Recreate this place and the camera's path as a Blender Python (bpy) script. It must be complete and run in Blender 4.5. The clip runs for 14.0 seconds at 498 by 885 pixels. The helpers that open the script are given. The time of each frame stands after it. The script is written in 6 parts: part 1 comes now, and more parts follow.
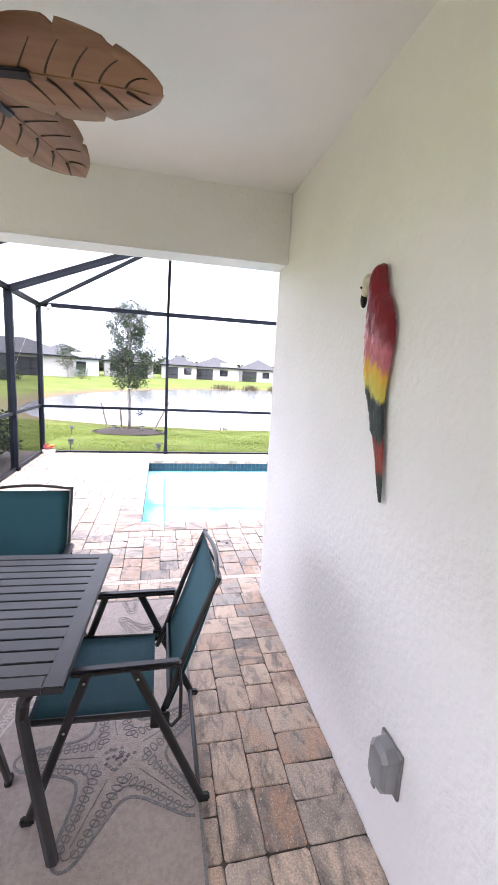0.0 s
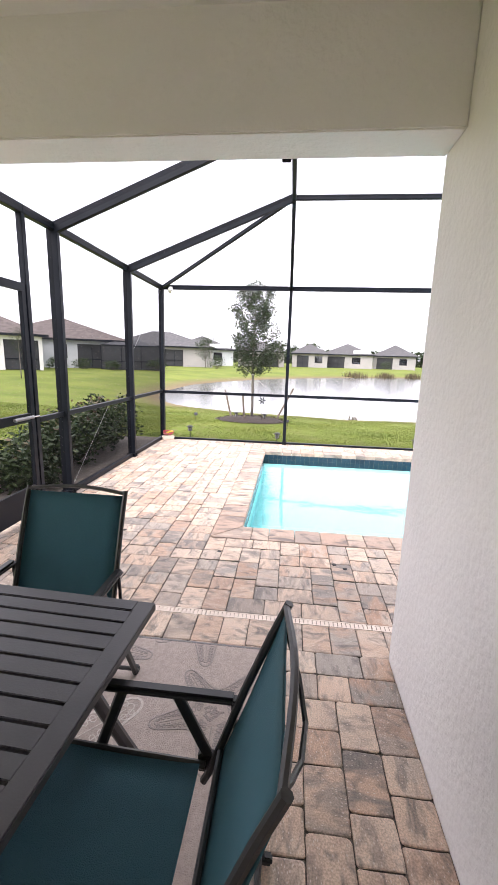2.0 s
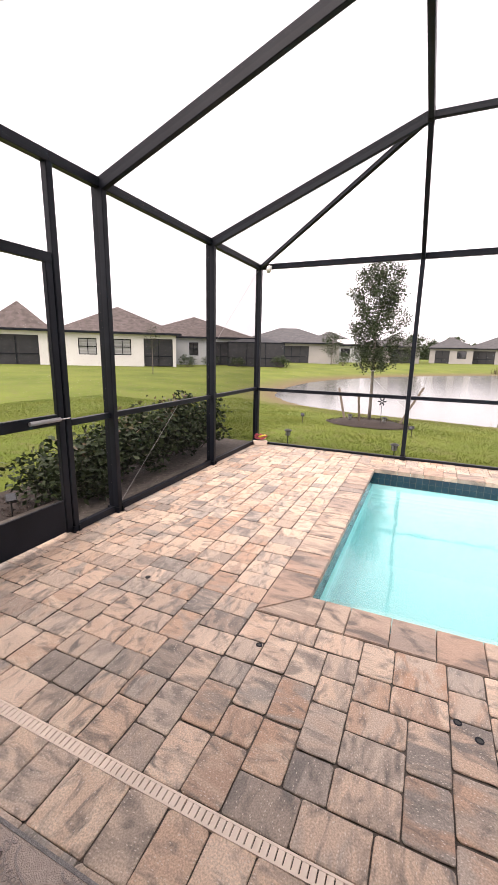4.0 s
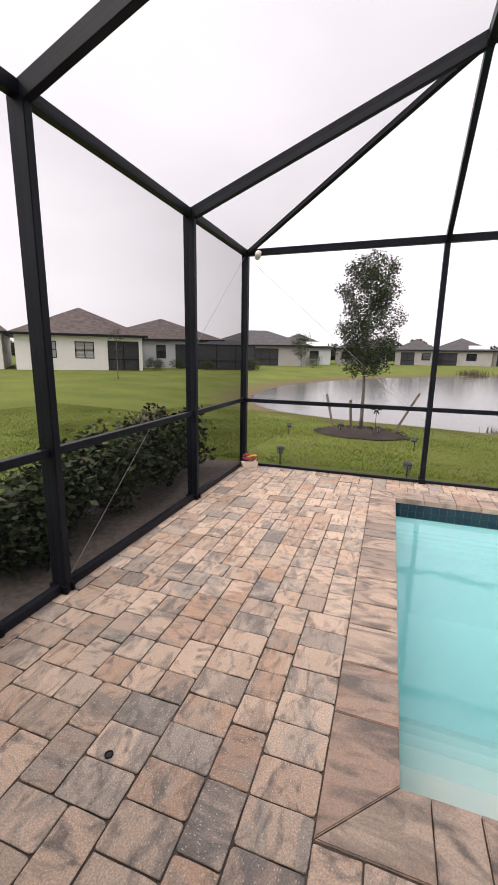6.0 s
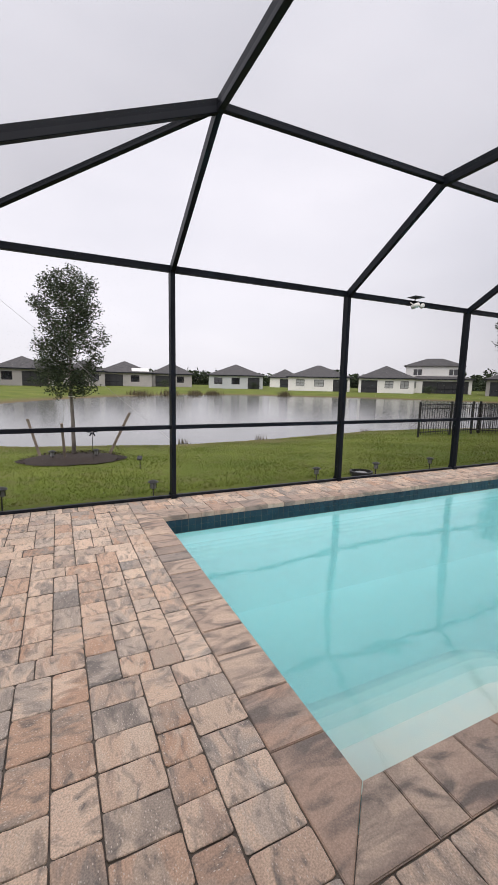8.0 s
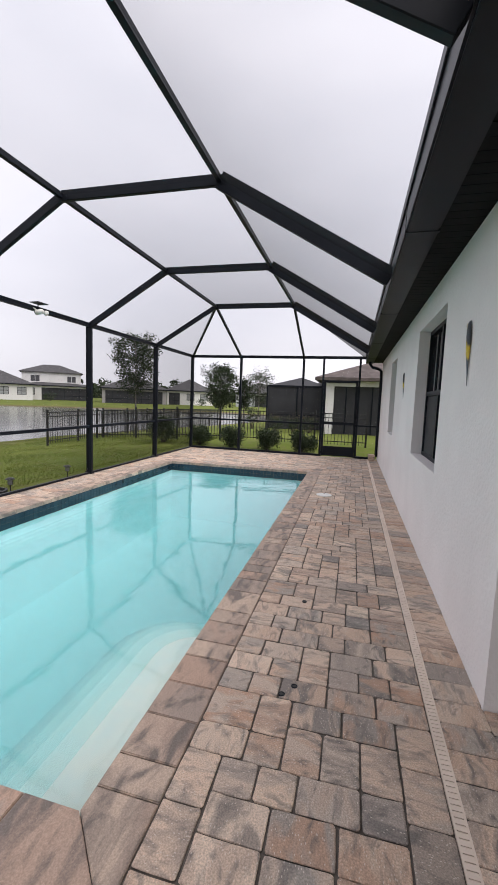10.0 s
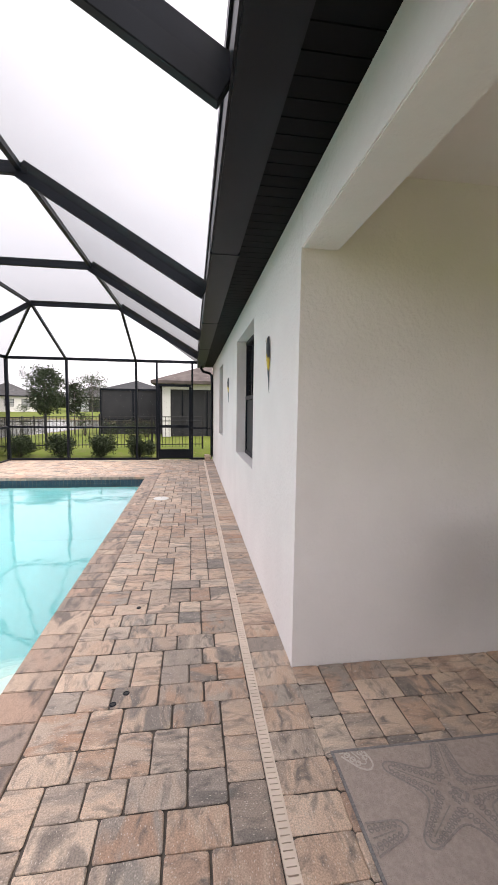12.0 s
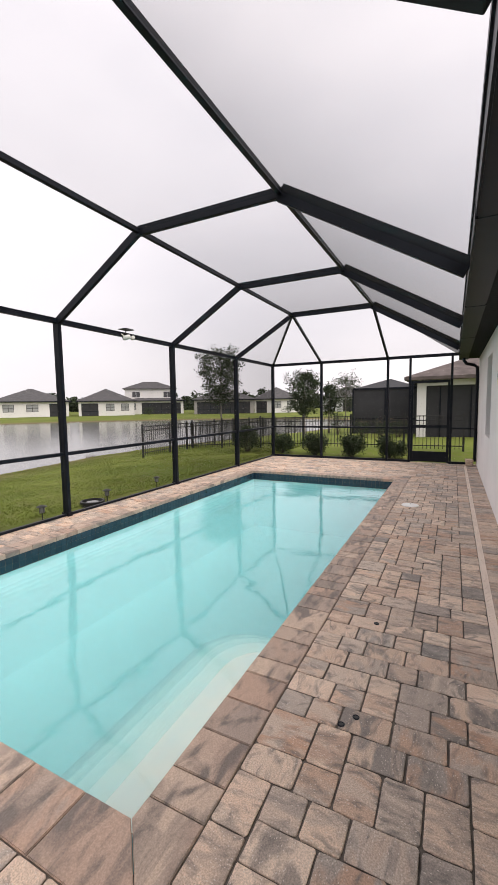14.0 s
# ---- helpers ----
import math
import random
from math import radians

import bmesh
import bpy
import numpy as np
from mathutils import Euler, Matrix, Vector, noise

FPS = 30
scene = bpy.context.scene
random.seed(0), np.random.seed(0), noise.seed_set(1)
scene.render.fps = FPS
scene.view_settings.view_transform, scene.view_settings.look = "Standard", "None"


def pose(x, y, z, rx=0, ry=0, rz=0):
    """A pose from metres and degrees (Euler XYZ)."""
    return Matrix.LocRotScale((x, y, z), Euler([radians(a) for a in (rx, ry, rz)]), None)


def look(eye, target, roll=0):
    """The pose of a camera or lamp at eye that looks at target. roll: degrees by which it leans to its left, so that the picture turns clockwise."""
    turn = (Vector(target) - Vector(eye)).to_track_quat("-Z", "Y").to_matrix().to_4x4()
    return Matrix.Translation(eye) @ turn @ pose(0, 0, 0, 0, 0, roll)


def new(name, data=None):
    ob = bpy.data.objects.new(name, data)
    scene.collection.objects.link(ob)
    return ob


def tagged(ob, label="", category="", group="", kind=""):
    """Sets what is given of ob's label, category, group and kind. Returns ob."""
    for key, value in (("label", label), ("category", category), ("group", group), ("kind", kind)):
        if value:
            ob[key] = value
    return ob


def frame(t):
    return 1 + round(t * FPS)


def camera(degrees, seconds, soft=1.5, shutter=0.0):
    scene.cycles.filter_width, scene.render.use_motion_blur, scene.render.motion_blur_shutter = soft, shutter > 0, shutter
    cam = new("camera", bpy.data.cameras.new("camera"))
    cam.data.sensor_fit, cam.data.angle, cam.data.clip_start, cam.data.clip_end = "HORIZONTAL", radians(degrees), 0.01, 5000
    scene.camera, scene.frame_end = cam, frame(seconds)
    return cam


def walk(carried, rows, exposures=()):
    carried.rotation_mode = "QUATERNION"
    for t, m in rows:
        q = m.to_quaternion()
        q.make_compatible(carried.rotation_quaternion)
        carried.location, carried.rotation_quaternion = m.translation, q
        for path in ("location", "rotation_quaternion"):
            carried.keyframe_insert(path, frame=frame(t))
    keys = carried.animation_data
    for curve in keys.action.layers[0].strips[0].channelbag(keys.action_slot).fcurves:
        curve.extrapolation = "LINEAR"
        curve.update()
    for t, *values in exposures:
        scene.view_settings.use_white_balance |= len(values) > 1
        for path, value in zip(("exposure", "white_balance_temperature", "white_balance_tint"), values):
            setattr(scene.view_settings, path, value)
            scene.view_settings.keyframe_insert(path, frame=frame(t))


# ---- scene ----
cam = camera(63.45, 14.0)
# t, x, y, z, tilt, roll, heading
PATH = [
    (0.0, -0.042, 0.114, 1.671, 80.59, -3.03, -12.12),
    (0.5, 0.006, 0.275, 1.680, 80.87, -2.06, -6.41),
    (1.0, 0.034, 0.427, 1.632, 79.26, -1.63, -3.84),
    (1.5, 0.047, 0.739, 1.559, 79.09, -1.48, 0.94),
    (2.0, 0.157, 1.016, 1.541, 78.32, -1.70, 6.09),
    (2.5, 0.292, 1.313, 1.553, 77.71, -1.32, 13.62),
    (3.0, 0.342, 1.655, 1.503, 78.14, -1.47, 21.64),
    (5.5, -0.125, 3.115, 1.465, 76.62, -0.88, 24.48),
    (6.0, -0.384, 3.279, 1.487, 77.88, -0.88, 19.32),
    (6.5, -0.619, 3.395, 1.484, 78.79, -0.88, 13.85),
    (7.0, -0.905, 3.532, 1.500, 80.31, -0.98, 5.48),
    (7.5, -1.102, 3.560, 1.499, 80.84, -1.17, -8.13),
    (8.0, -1.203, 3.553, 1.461, 81.60, -1.24, -25.22),
    (8.5, -1.278, 3.647, 1.472, 81.61, -1.51, -41.00),
    (9.0, -1.289, 3.681, 1.468, 82.06, -1.80, -54.52),
    (11.5, -1.474, 3.587, 1.530, 85.52, -1.16, -95.12),
    (12.0, -1.454, 3.537, 1.527, 84.97, -0.76, -97.93),
    (12.5, -1.458, 3.531, 1.524, 84.20, -0.60, -95.53),
    (13.0, -1.389, 3.524, 1.527, 84.22, -0.17, -85.36),
    (13.5, -1.302, 3.482, 1.560, 84.50, 0.40, -74.12),
    (14.0, -1.261, 3.496, 1.543, 84.85, 0.85, -63.16),
]
EXPOSURES = [
    (0.0, 2.8, 5900, 20), (1.0, 2.48, 5950, 19), (1.5, 2.3, 6200, 18), (2.5, 2.12, 6900, 20), (3.0, 2.05, 7300, 23), (5.5, 1.08, 7000, 19), (6.5, 0.92, 6900, 18),
    (7.5, 0.8, 6800, 17), (8.2, 0.68, 6550, 15), (9.0, 0.68, 6450, 15), (11.5, 1.4, 6800, 17), (12.5, 1.56, 6850, 17), (13.2, 1.46, 6850, 17), (13.6, 1.28, 6900, 17), (14.0, 0.94, 6950, 17)]
walk(cam, [(t, pose(x, y, z, a, b, c)) for t, x, y, z, a, b, c in PATH], EXPOSURES)

# ---- world and light: a bright overcast sky ----
world = bpy.data.worlds.new("overcast")
scene.world = world
world.use_nodes = True
wt = world.node_tree
wt.nodes.clear()
w_out = wt.nodes.new("ShaderNodeOutputWorld")
w_bg = wt.nodes.new("ShaderNodeBackground")
w_sky = wt.nodes.new("ShaderNodeTexSky")
w_sky.sky_type = "NISHITA"
w_sky.sun_disc = False
w_sky.sun_elevation, w_sky.sun_rotation = radians(55), radians(204)
w_sky.air_density, w_sky.dust_density = 1.0, 4.0
w_co = wt.nodes.new("ShaderNodeTexCoord")
w_map = wt.nodes.new("ShaderNodeMapping")
w_map.inputs["Scale"].default_value = (1.0, 1.0, 2.6)
w_noise = wt.nodes.new("ShaderNodeTexNoise")
w_noise.inputs["Scale"].default_value = 1.6
w_noise.inputs["Detail"].default_value = 4
w_ramp = wt.nodes.new("ShaderNodeValToRGB")
w_ramp.color_ramp.elements[0].position, w_ramp.color_ramp.elements[1].position = 0.32, 0.7
w_ramp.color_ramp.elements[0].color = (6.2, 6.25, 6.5, 1)
w_ramp.color_ramp.elements[1].color = (7.4, 7.35, 7.5, 1)
w_mix = wt.nodes.new("ShaderNodeMixRGB")
w_mix.inputs[0].default_value = 0.9
wt.links.new(w_co.outputs["Generated"], w_map.inputs[0])
wt.links.new(w_map.outputs[0], w_noise.inputs["Vector"])
wt.links.new(w_noise.outputs[0], w_ramp.inputs[0])
wt.links.new(w_sky.outputs[0], w_mix.inputs[1])
wt.links.new(w_ramp.outputs[0], w_mix.inputs[2])
wt.links.new(w_mix.outputs[0], w_bg.inputs[0])
w_bg.inputs[1].default_value = 0.1
wt.links.new(w_bg.outputs[0], w_out.inputs[0])
sun = new("sun", bpy.data.lights.new("sun", "SUN"))
sun.data.energy, sun.data.angle, sun.data.color = 1.5, radians(60), (1.0, 0.96, 0.9)
sun.matrix_world = look((-4, -9, 14), (0, 0, 0))


# ---- materials ----
def mat(name, a, b=None, rough=0.6, metal=0.0, scale=6.0, bump=0.0, bump_scale=None, detail=5.0, stretch=(1, 1, 1), lo=0.35, hi=0.65, spec=0.5, jitter=0.0):
    """A surface whose colour drifts between a and b over noise of that scale, with a fine grain and bump."""
    m = bpy.data.materials.new(name)
    m.use_nodes = True
    nt = m.node_tree
    bs = nt.nodes["Principled BSDF"]
    bs.inputs["Roughness"].default_value, bs.inputs["Metallic"].default_value = rough, metal
    bs.inputs["Specular IOR Level"].default_value = spec
    b = b or tuple(c * 0.85 for c in a)
    co = nt.nodes.new("ShaderNodeTexCoord")
    mp = nt.nodes.new("ShaderNodeMapping")
    mp.inputs["Scale"].default_value = stretch
    nt.links.new(co.outputs["Object"], mp.inputs[0])
    vec = mp.outputs[0]
    if jitter:
        info = nt.nodes.new("ShaderNodeObjectInfo")
        geo = nt.nodes.new("ShaderNodeNewGeometry")
        add = nt.nodes.new("ShaderNodeMath")
        nt.links.new(info.outputs["Random"], add.inputs[0])
        nt.links.new(geo.outputs["Random Per Island"], add.inputs[1])
        mul = nt.nodes.new("ShaderNodeMath")
        mul.operation = "MULTIPLY"
        mul.inputs[1].default_value = jitter
        nt.links.new(add.outputs[0], mul.inputs[0])
        va = nt.nodes.new("ShaderNodeVectorMath")
        nt.links.new(vec, va.inputs[0])
        nt.links.new(mul.outputs[0], va.inputs[1])
        vec = va.outputs[0]
    n1 = nt.nodes.new("ShaderNodeTexNoise")
    n1.inputs["Scale"].default_value, n1.inputs["Detail"].default_value = scale, detail
    nt.links.new(vec, n1.inputs["Vector"])
    rp = nt.nodes.new("ShaderNodeValToRGB")
    rp.color_ramp.elements[0].position, rp.color_ramp.elements[1].position = lo, hi
    rp.color_ramp.elements[0].color, rp.color_ramp.elements[1].color = (*a, 1), (*b, 1)
    nt.links.new(n1.outputs[0], rp.inputs[0])
    nt.links.new(rp.outputs[0], bs.inputs["Base Color"])
    if bump:
        n2 = nt.nodes.new("ShaderNodeTexNoise")
        n2.inputs["Scale"].default_value, n2.inputs["Detail"].default_value = bump_scale or scale * 8, 4
        nt.links.new(vec, n2.inputs["Vector"])
        bp = nt.nodes.new("ShaderNodeBump")
        bp.inputs["Strength"].default_value, bp.inputs["Distance"].default_value = bump, 0.01
        nt.links.new(n2.outputs[0], bp.inputs["Height"])
        nt.links.new(bp.outputs[0], bs.inputs["Normal"])
    return m


def piece_mat(name, stops, grain, vein=None, rough=0.75, bump=0.35, scale=9.0, stretch=(1, 1, 1), bump_scale=70.0, turn=0.0, vein_scale=2.3, vein_lo=0.50, vein_hi=0.72, patch=(0.42, 0.60), fleck=0.0):
    """Stone pieces: each takes its own tone from the stops, with patches of the vein colour and speckle."""
    m = mat(name, (0.5, 0.5, 0.5), rough=rough, bump=bump, scale=scale, bump_scale=bump_scale, jitter=37.0, stretch=stretch, lo=patch[0], hi=patch[1])
    nt = m.node_tree
    bs = nt.nodes["Principled BSDF"]
    rp = next(n for n in nt.nodes if n.type == "VALTORGB")
    rp.color_ramp.elements[0].color, rp.color_ramp.elements[1].color = (0, 0, 0, 1), (0.9, 0.9, 0.9, 1)
    next(n for n in nt.nodes if n.type == "MAPPING").inputs["Rotation"].default_value = (0, 0, radians(turn))
    next(n for n in nt.nodes if n.type == "TEX_NOISE").inputs["Distortion"].default_value = 0.8
    info = next(n for n in nt.nodes if n.type == "OBJECT_INFO")
    geo = next(n for n in nt.nodes if n.type == "NEW_GEOMETRY")
    add = nt.nodes.new("ShaderNodeMath")
    nt.links.new(info.outputs["Random"], add.inputs[0])
    nt.links.new(geo.outputs["Random Per Island"], add.inputs[1])
    fr = nt.nodes.new("ShaderNodeMath")
    fr.operation = "FRACT"
    nt.links.new(add.outputs[0], fr.inputs[0])
    tone = nt.nodes.new("ShaderNodeValToRGB")
    tone.color_ramp.interpolation = "LINEAR"
    els = tone.color_ramp.elements
    while len(els) < len(stops):
        els.new(0.5)
    for i, c in enumerate(stops):
        els[i].position, els[i].color = i / (len(stops) - 1), (*c, 1)
    nt.links.new(fr.outputs[0], tone.inputs[0])
    mx = nt.nodes.new("ShaderNodeMixRGB")
    nt.links.new(rp.outputs[0], mx.inputs[0])
    nt.links.new(tone.outputs[0], mx.inputs[1])
    # a second tone for the patches, and a vein colour over both
    shift = nt.nodes.new("ShaderNodeMath")
    shift.operation = "MULTIPLY_ADD"
    shift.inputs[1].default_value, shift.inputs[2].default_value = 5.7, 0.31
    nt.links.new(fr.outputs[0], shift.inputs[0])
    fr2 = nt.nodes.new("ShaderNodeMath")
    fr2.operation = "FRACT"
    nt.links.new(shift.outputs[0], fr2.inputs[0])
    tone2 = nt.nodes.new("ShaderNodeValToRGB")
    while len(tone2.color_ramp.elements) < len(stops):
        tone2.color_ramp.elements.new(0.5)
    for i, c in enumerate(stops):
        tone2.color_ramp.elements[i].position, tone2.color_ramp.elements[i].color = i / (len(stops) - 1), (*c, 1)
    nt.links.new(fr2.outputs[0], tone2.inputs[0])
    n3 = nt.nodes.new("ShaderNodeTexNoise")
    n3.inputs["Scale"].default_value, n3.inputs["Detail"].default_value, n3.inputs["Distortion"].default_value = scale * vein_scale, 6, 1.2
    nt.links.new(next(n for n in nt.nodes if n.type == "VECT_MATH").outputs[0], n3.inputs["Vector"])
    r3 = nt.nodes.new("ShaderNodeValToRGB")
    r3.color_ramp.elements[0].position, r3.color_ramp.elements[1].position = vein_lo, vein_hi
    r3.color_ramp.elements[0].color, r3.color_ramp.elements[1].color = (0, 0, 0, 1), (0.85, 0.85, 0.85, 1)
    nt.links.new(n3.outputs[0], r3.inputs[0])
    veined = nt.nodes.new("ShaderNodeMixRGB")
    nt.links.new(r3.outputs[0], veined.inputs[0])
    nt.links.new(tone2.outputs[0], veined.inputs[1])
    veined.inputs[2].default_value = (*(vein or stops[0]), 1)
    nt.links.new(veined.outputs[0], mx.inputs[2])
    over = nt.nodes.new("ShaderNodeMixRGB")
    nt.links.new(r3.outputs[0], over.inputs[0])
    nt.links.new(tone.outputs[0], over.inputs[1])
    over.inputs[2].default_value = (*(vein or stops[0]), 1)
    if vein_scale < 2:
        nt.links.new(over.outputs[0], mx.inputs[1])
    sp = nt.nodes.new("ShaderNodeTexNoise")
    sp.inputs["Scale"].default_value, sp.inputs["Detail"].default_value = 160, 2
    nt.links.new(next(n for n in nt.nodes if n.type == "TEX_COORD").outputs["Object"], sp.inputs["Vector"])
    sr = nt.nodes.new("ShaderNodeValToRGB")
    sr.color_ramp.elements[0].position, sr.color_ramp.elements[1].position = 0.3, 0.72
    sr.color_ramp.elements[0].color, sr.color_ramp.elements[1].color = (1 - grain,) * 3 + (1,), (1 + grain,) * 3 + (1,)
    nt.links.new(sp.outputs[0], sr.inputs[0])
    mu = nt.nodes.new("ShaderNodeMixRGB")
    mu.blend_type = "MULTIPLY"
    mu.inputs[0].default_value = 1.0
    nt.links.new(mx.outputs[0], mu.inputs[1])
    nt.links.new(sr.outputs[0], mu.inputs[2])
    # pale grains of aggregate
    fl = nt.nodes.new("ShaderNodeTexVoronoi")
    fl.inputs["Scale"].default_value = 75
    nt.links.new(next(n for n in nt.nodes if n.type == "VECT_MATH").outputs[0], fl.inputs["Vector"])
    fc = nt.nodes.new("ShaderNodeValToRGB")
    fc.color_ramp.elements[0].position, fc.color_ramp.elements[1].position = 0.13, 0.22
    fc.color_ramp.elements[0].color, fc.color_ramp.elements[1].color = (fleck, fleck, fleck, 1), (0, 0, 0, 1)
    nt.links.new(fl.outputs["Distance"], fc.inputs[0])
    mf = nt.nodes.new("ShaderNodeMixRGB")
    nt.links.new(fc.outputs[0], mf.inputs[0])
    nt.links.new(mu.outputs[0], mf.inputs[1])
    mf.inputs[2].default_value = (0.68, 0.60, 0.52, 1)
    nt.links.new(mf.outputs[0], bs.inputs["Base Color"])
    return m


def sheet_mat(name, tint, body, amount, gloss, rough, facing, bump=0.0, bump_scale=1.0, power=1.0):
    """A see-through sheet: tinted clear view, a share of solid colour, and a gloss that grows at grazing angles."""
    m = bpy.data.materials.new(name)
    m.use_nodes = True
    nt = m.node_tree
    nt.nodes.clear()
    out = nt.nodes.new("ShaderNodeOutputMaterial")
    tr = nt.nodes.new("ShaderNodeBsdfTransparent")
    tr.inputs[0].default_value = (*tint, 1)
    df = nt.nodes.new("ShaderNodeBsdfDiffuse")
    df.inputs[0].default_value = (*body, 1)
    m1 = nt.nodes.new("ShaderNodeMixShader")
    m1.inputs[0].default_value = amount
    nt.links.new(tr.outputs[0], m1.inputs[1])
    nt.links.new(df.outputs[0], m1.inputs[2])
    gl = nt.nodes.new("ShaderNodeBsdfGlossy")
    gl.inputs[0].default_value, gl.inputs["Roughness"].default_value = (*gloss, 1), rough
    lw = nt.nodes.new("ShaderNodeLayerWeight")
    lw.inputs[0].default_value = facing
    pw = nt.nodes.new("ShaderNodeMath")
    pw.operation = "POWER"
    pw.inputs[1].default_value = power
    nt.links.new(lw.outputs["Fresnel"] if power == 1.0 else lw.outputs["Facing"], pw.inputs[0])
    m2 = nt.nodes.new("ShaderNodeMixShader")
    nt.links.new(pw.outputs[0], m2.inputs[0])
    nt.links.new(m1.outputs[0], m2.inputs[1])
    nt.links.new(gl.outputs[0], m2.inputs[2])
    nt.links.new(m2.outputs[0], out.inputs[0])
    if bump:
        co = nt.nodes.new("ShaderNodeTexCoord")
        ns = nt.nodes.new("ShaderNodeTexNoise")
        ns.inputs["Scale"].default_value, ns.inputs["Detail"].default_value = bump_scale, 3
        nt.links.new(co.outputs["Object"], ns.inputs["Vector"])
        bp = nt.nodes.new("ShaderNodeBump")
        bp.inputs["Strength"].default_value, bp.inputs["Distance"].default_value = bump, 0.05
        nt.links.new(ns.outputs[0], bp.inputs["Height"])
        nt.links.new(bp.outputs[0], gl.inputs["Normal"])
        nt.links.new(bp.outputs[0], lw.inputs["Normal"])
    return m


STUCCO = mat("stucco", (0.80, 0.775, 0.765), (0.74, 0.715, 0.705), rough=0.9, scale=1.2, bump=0.55, bump_scale=38, spec=0.2)
CEIL = mat("ceiling_paint", (0.79, 0.765, 0.76), (0.75, 0.725, 0.72), rough=0.9, scale=2, bump=0.15, bump_scale=90, spec=0.2)
BRONZE = mat("bronze_aluminium", (0.0062, 0.0080, 0.0125), (0.0105, 0.0130, 0.0190), rough=0.4, scale=3, bump=0.03, bump_scale=200, spec=0.16)
SOFFIT = mat("soffit_vinyl", (0.0045, 0.005, 0.0065), (0.007, 0.0075, 0.009), rough=0.6, scale=3, spec=0.06)
# One mesh in two copies: dark gloss dims the oblique view, sooner on walls.
SCREEN = sheet_mat("insect_screen", (0.88, 0.895, 0.925), (0.06, 0.06, 0.065), 0.05, (0.08, 0.08, 0.085), 0.6, 0.5, power=2.7)
WALL_SCREEN = sheet_mat("wall_insect_screen", (0.88, 0.895, 0.92), (0.06, 0.06, 0.065), 0.05, (0.02, 0.02, 0.022), 0.6, 0.5, power=1.7)
PAVER = piece_mat("concrete_paver", [(0.225, 0.198, 0.177), (0.642, 0.487, 0.369), (0.492, 0.407, 0.337), (0.31, 0.278, 0.246), (0.599, 0.428, 0.316), (0.685, 0.54, 0.423), (0.46, 0.289, 0.198), (0.385, 0.337, 0.294), (0.653, 0.487, 0.369), (0.203, 0.182, 0.166), (0.567, 0.46, 0.374), (0.492, 0.326, 0.23), (0.7, 0.562, 0.439)], 0.26, (0.15, 0.137, 0.126), scale=7.0, stretch=(1.35, 0.62, 1), bump=0.25, bump_scale=120, vein_scale=1.9, vein_lo=0.49, vein_hi=0.72, patch=(0.43, 0.58), fleck=0.75)
COPING = piece_mat("sandstone_coping", [(0.25, 0.205, 0.175), (0.48, 0.355, 0.275), (0.32, 0.26, 0.22), (0.57, 0.435, 0.335), (0.38, 0.295, 0.24), (0.46, 0.31, 0.23), (0.29, 0.25, 0.22)], 0.18, (0.14, 0.122, 0.112), scale=3.0, vein_scale=1.6, vein_lo=0.47, vein_hi=0.66, patch=(0.43, 0.57), stretch=(0.8, 1.9, 1), bump=0.2, turn=32, fleck=0.15)
JOINT = mat("joint_sand", (0.095, 0.080, 0.068), (0.15, 0.127, 0.107), rough=0.95, scale=20, bump=0.4)
PLASTER = mat("pool_plaster", (0.45, 0.82, 0.85), (0.51, 0.86, 0.88), rough=0.7, scale=3)
WHITE_PLASTER = mat("white_plaster", (0.86, 0.87, 0.79), (0.78, 0.85, 0.80), rough=0.7, scale=6)
TILE = piece_mat("pool_tile", [(0.008, 0.022, 0.04), (0.02, 0.048, 0.072), (0.012, 0.032, 0.055)], 0.15, (0.035, 0.07, 0.09), rough=0.18, bump=0.05, scale=14)
WATER = sheet_mat("pool_water", (0.94, 0.99, 0.99), (0.35, 0.8, 0.8), 0.0, (0.98, 0.99, 1.0), 0.008, 0.35, bump=0.09, bump_scale=2.6)
DEPTH = sheet_mat("pool_depth", (0.90, 0.99, 0.995), (0.45, 0.815, 0.845), 0.19, (0, 0, 0), 0.5, 0.0)
LAKE = mat("lake_water", (0.085, 0.085, 0.08), (0.10, 0.10, 0.095), rough=0.15, scale=0.2, bump=0.2, bump_scale=1.6, spec=0.9, stretch=(1, 1.6, 1))
MULCH = mat("mulch", (0.012, 0.008, 0.006), (0.042, 0.027, 0.019), rough=0.95, scale=30, bump=0.9, bump_scale=60)
BARK = mat("bark", (0.10, 0.085, 0.075), (0.19, 0.17, 0.15), rough=0.9, scale=14, bump=0.8, bump_scale=40, stretch=(1, 1, 0.3))
STAKE = mat("stake_wood", (0.13, 0.10, 0.078), (0.22, 0.18, 0.145), rough=0.85, scale=18, bump=0.4, stretch=(1, 1, 0.15))
LEAF = mat("leaf", (0.016, 0.028, 0.012), (0.048, 0.066, 0.03), rough=0.6, scale=7, jitter=11.0, spec=0.15)
HEDGE = mat("hedge_leaf", (0.013, 0.026, 0.010), (0.048, 0.07, 0.024), rough=0.5, scale=9, jitter=11.0, spec=0.2)
HEDGE_TIP = mat("hedge_tip", (0.12, 0.06, 0.04), (0.09, 0.10, 0.035), rough=0.45, scale=9, jitter=5.0)
TWIG = mat("twig", (0.06, 0.045, 0.035), (0.11, 0.085, 0.07), rough=0.9, scale=20)
TABLE = mat("table_metal", (0.035, 0.034, 0.038), (0.05, 0.048, 0.052), rough=0.42, scale=5, bump=0.08, bump_scale=160)
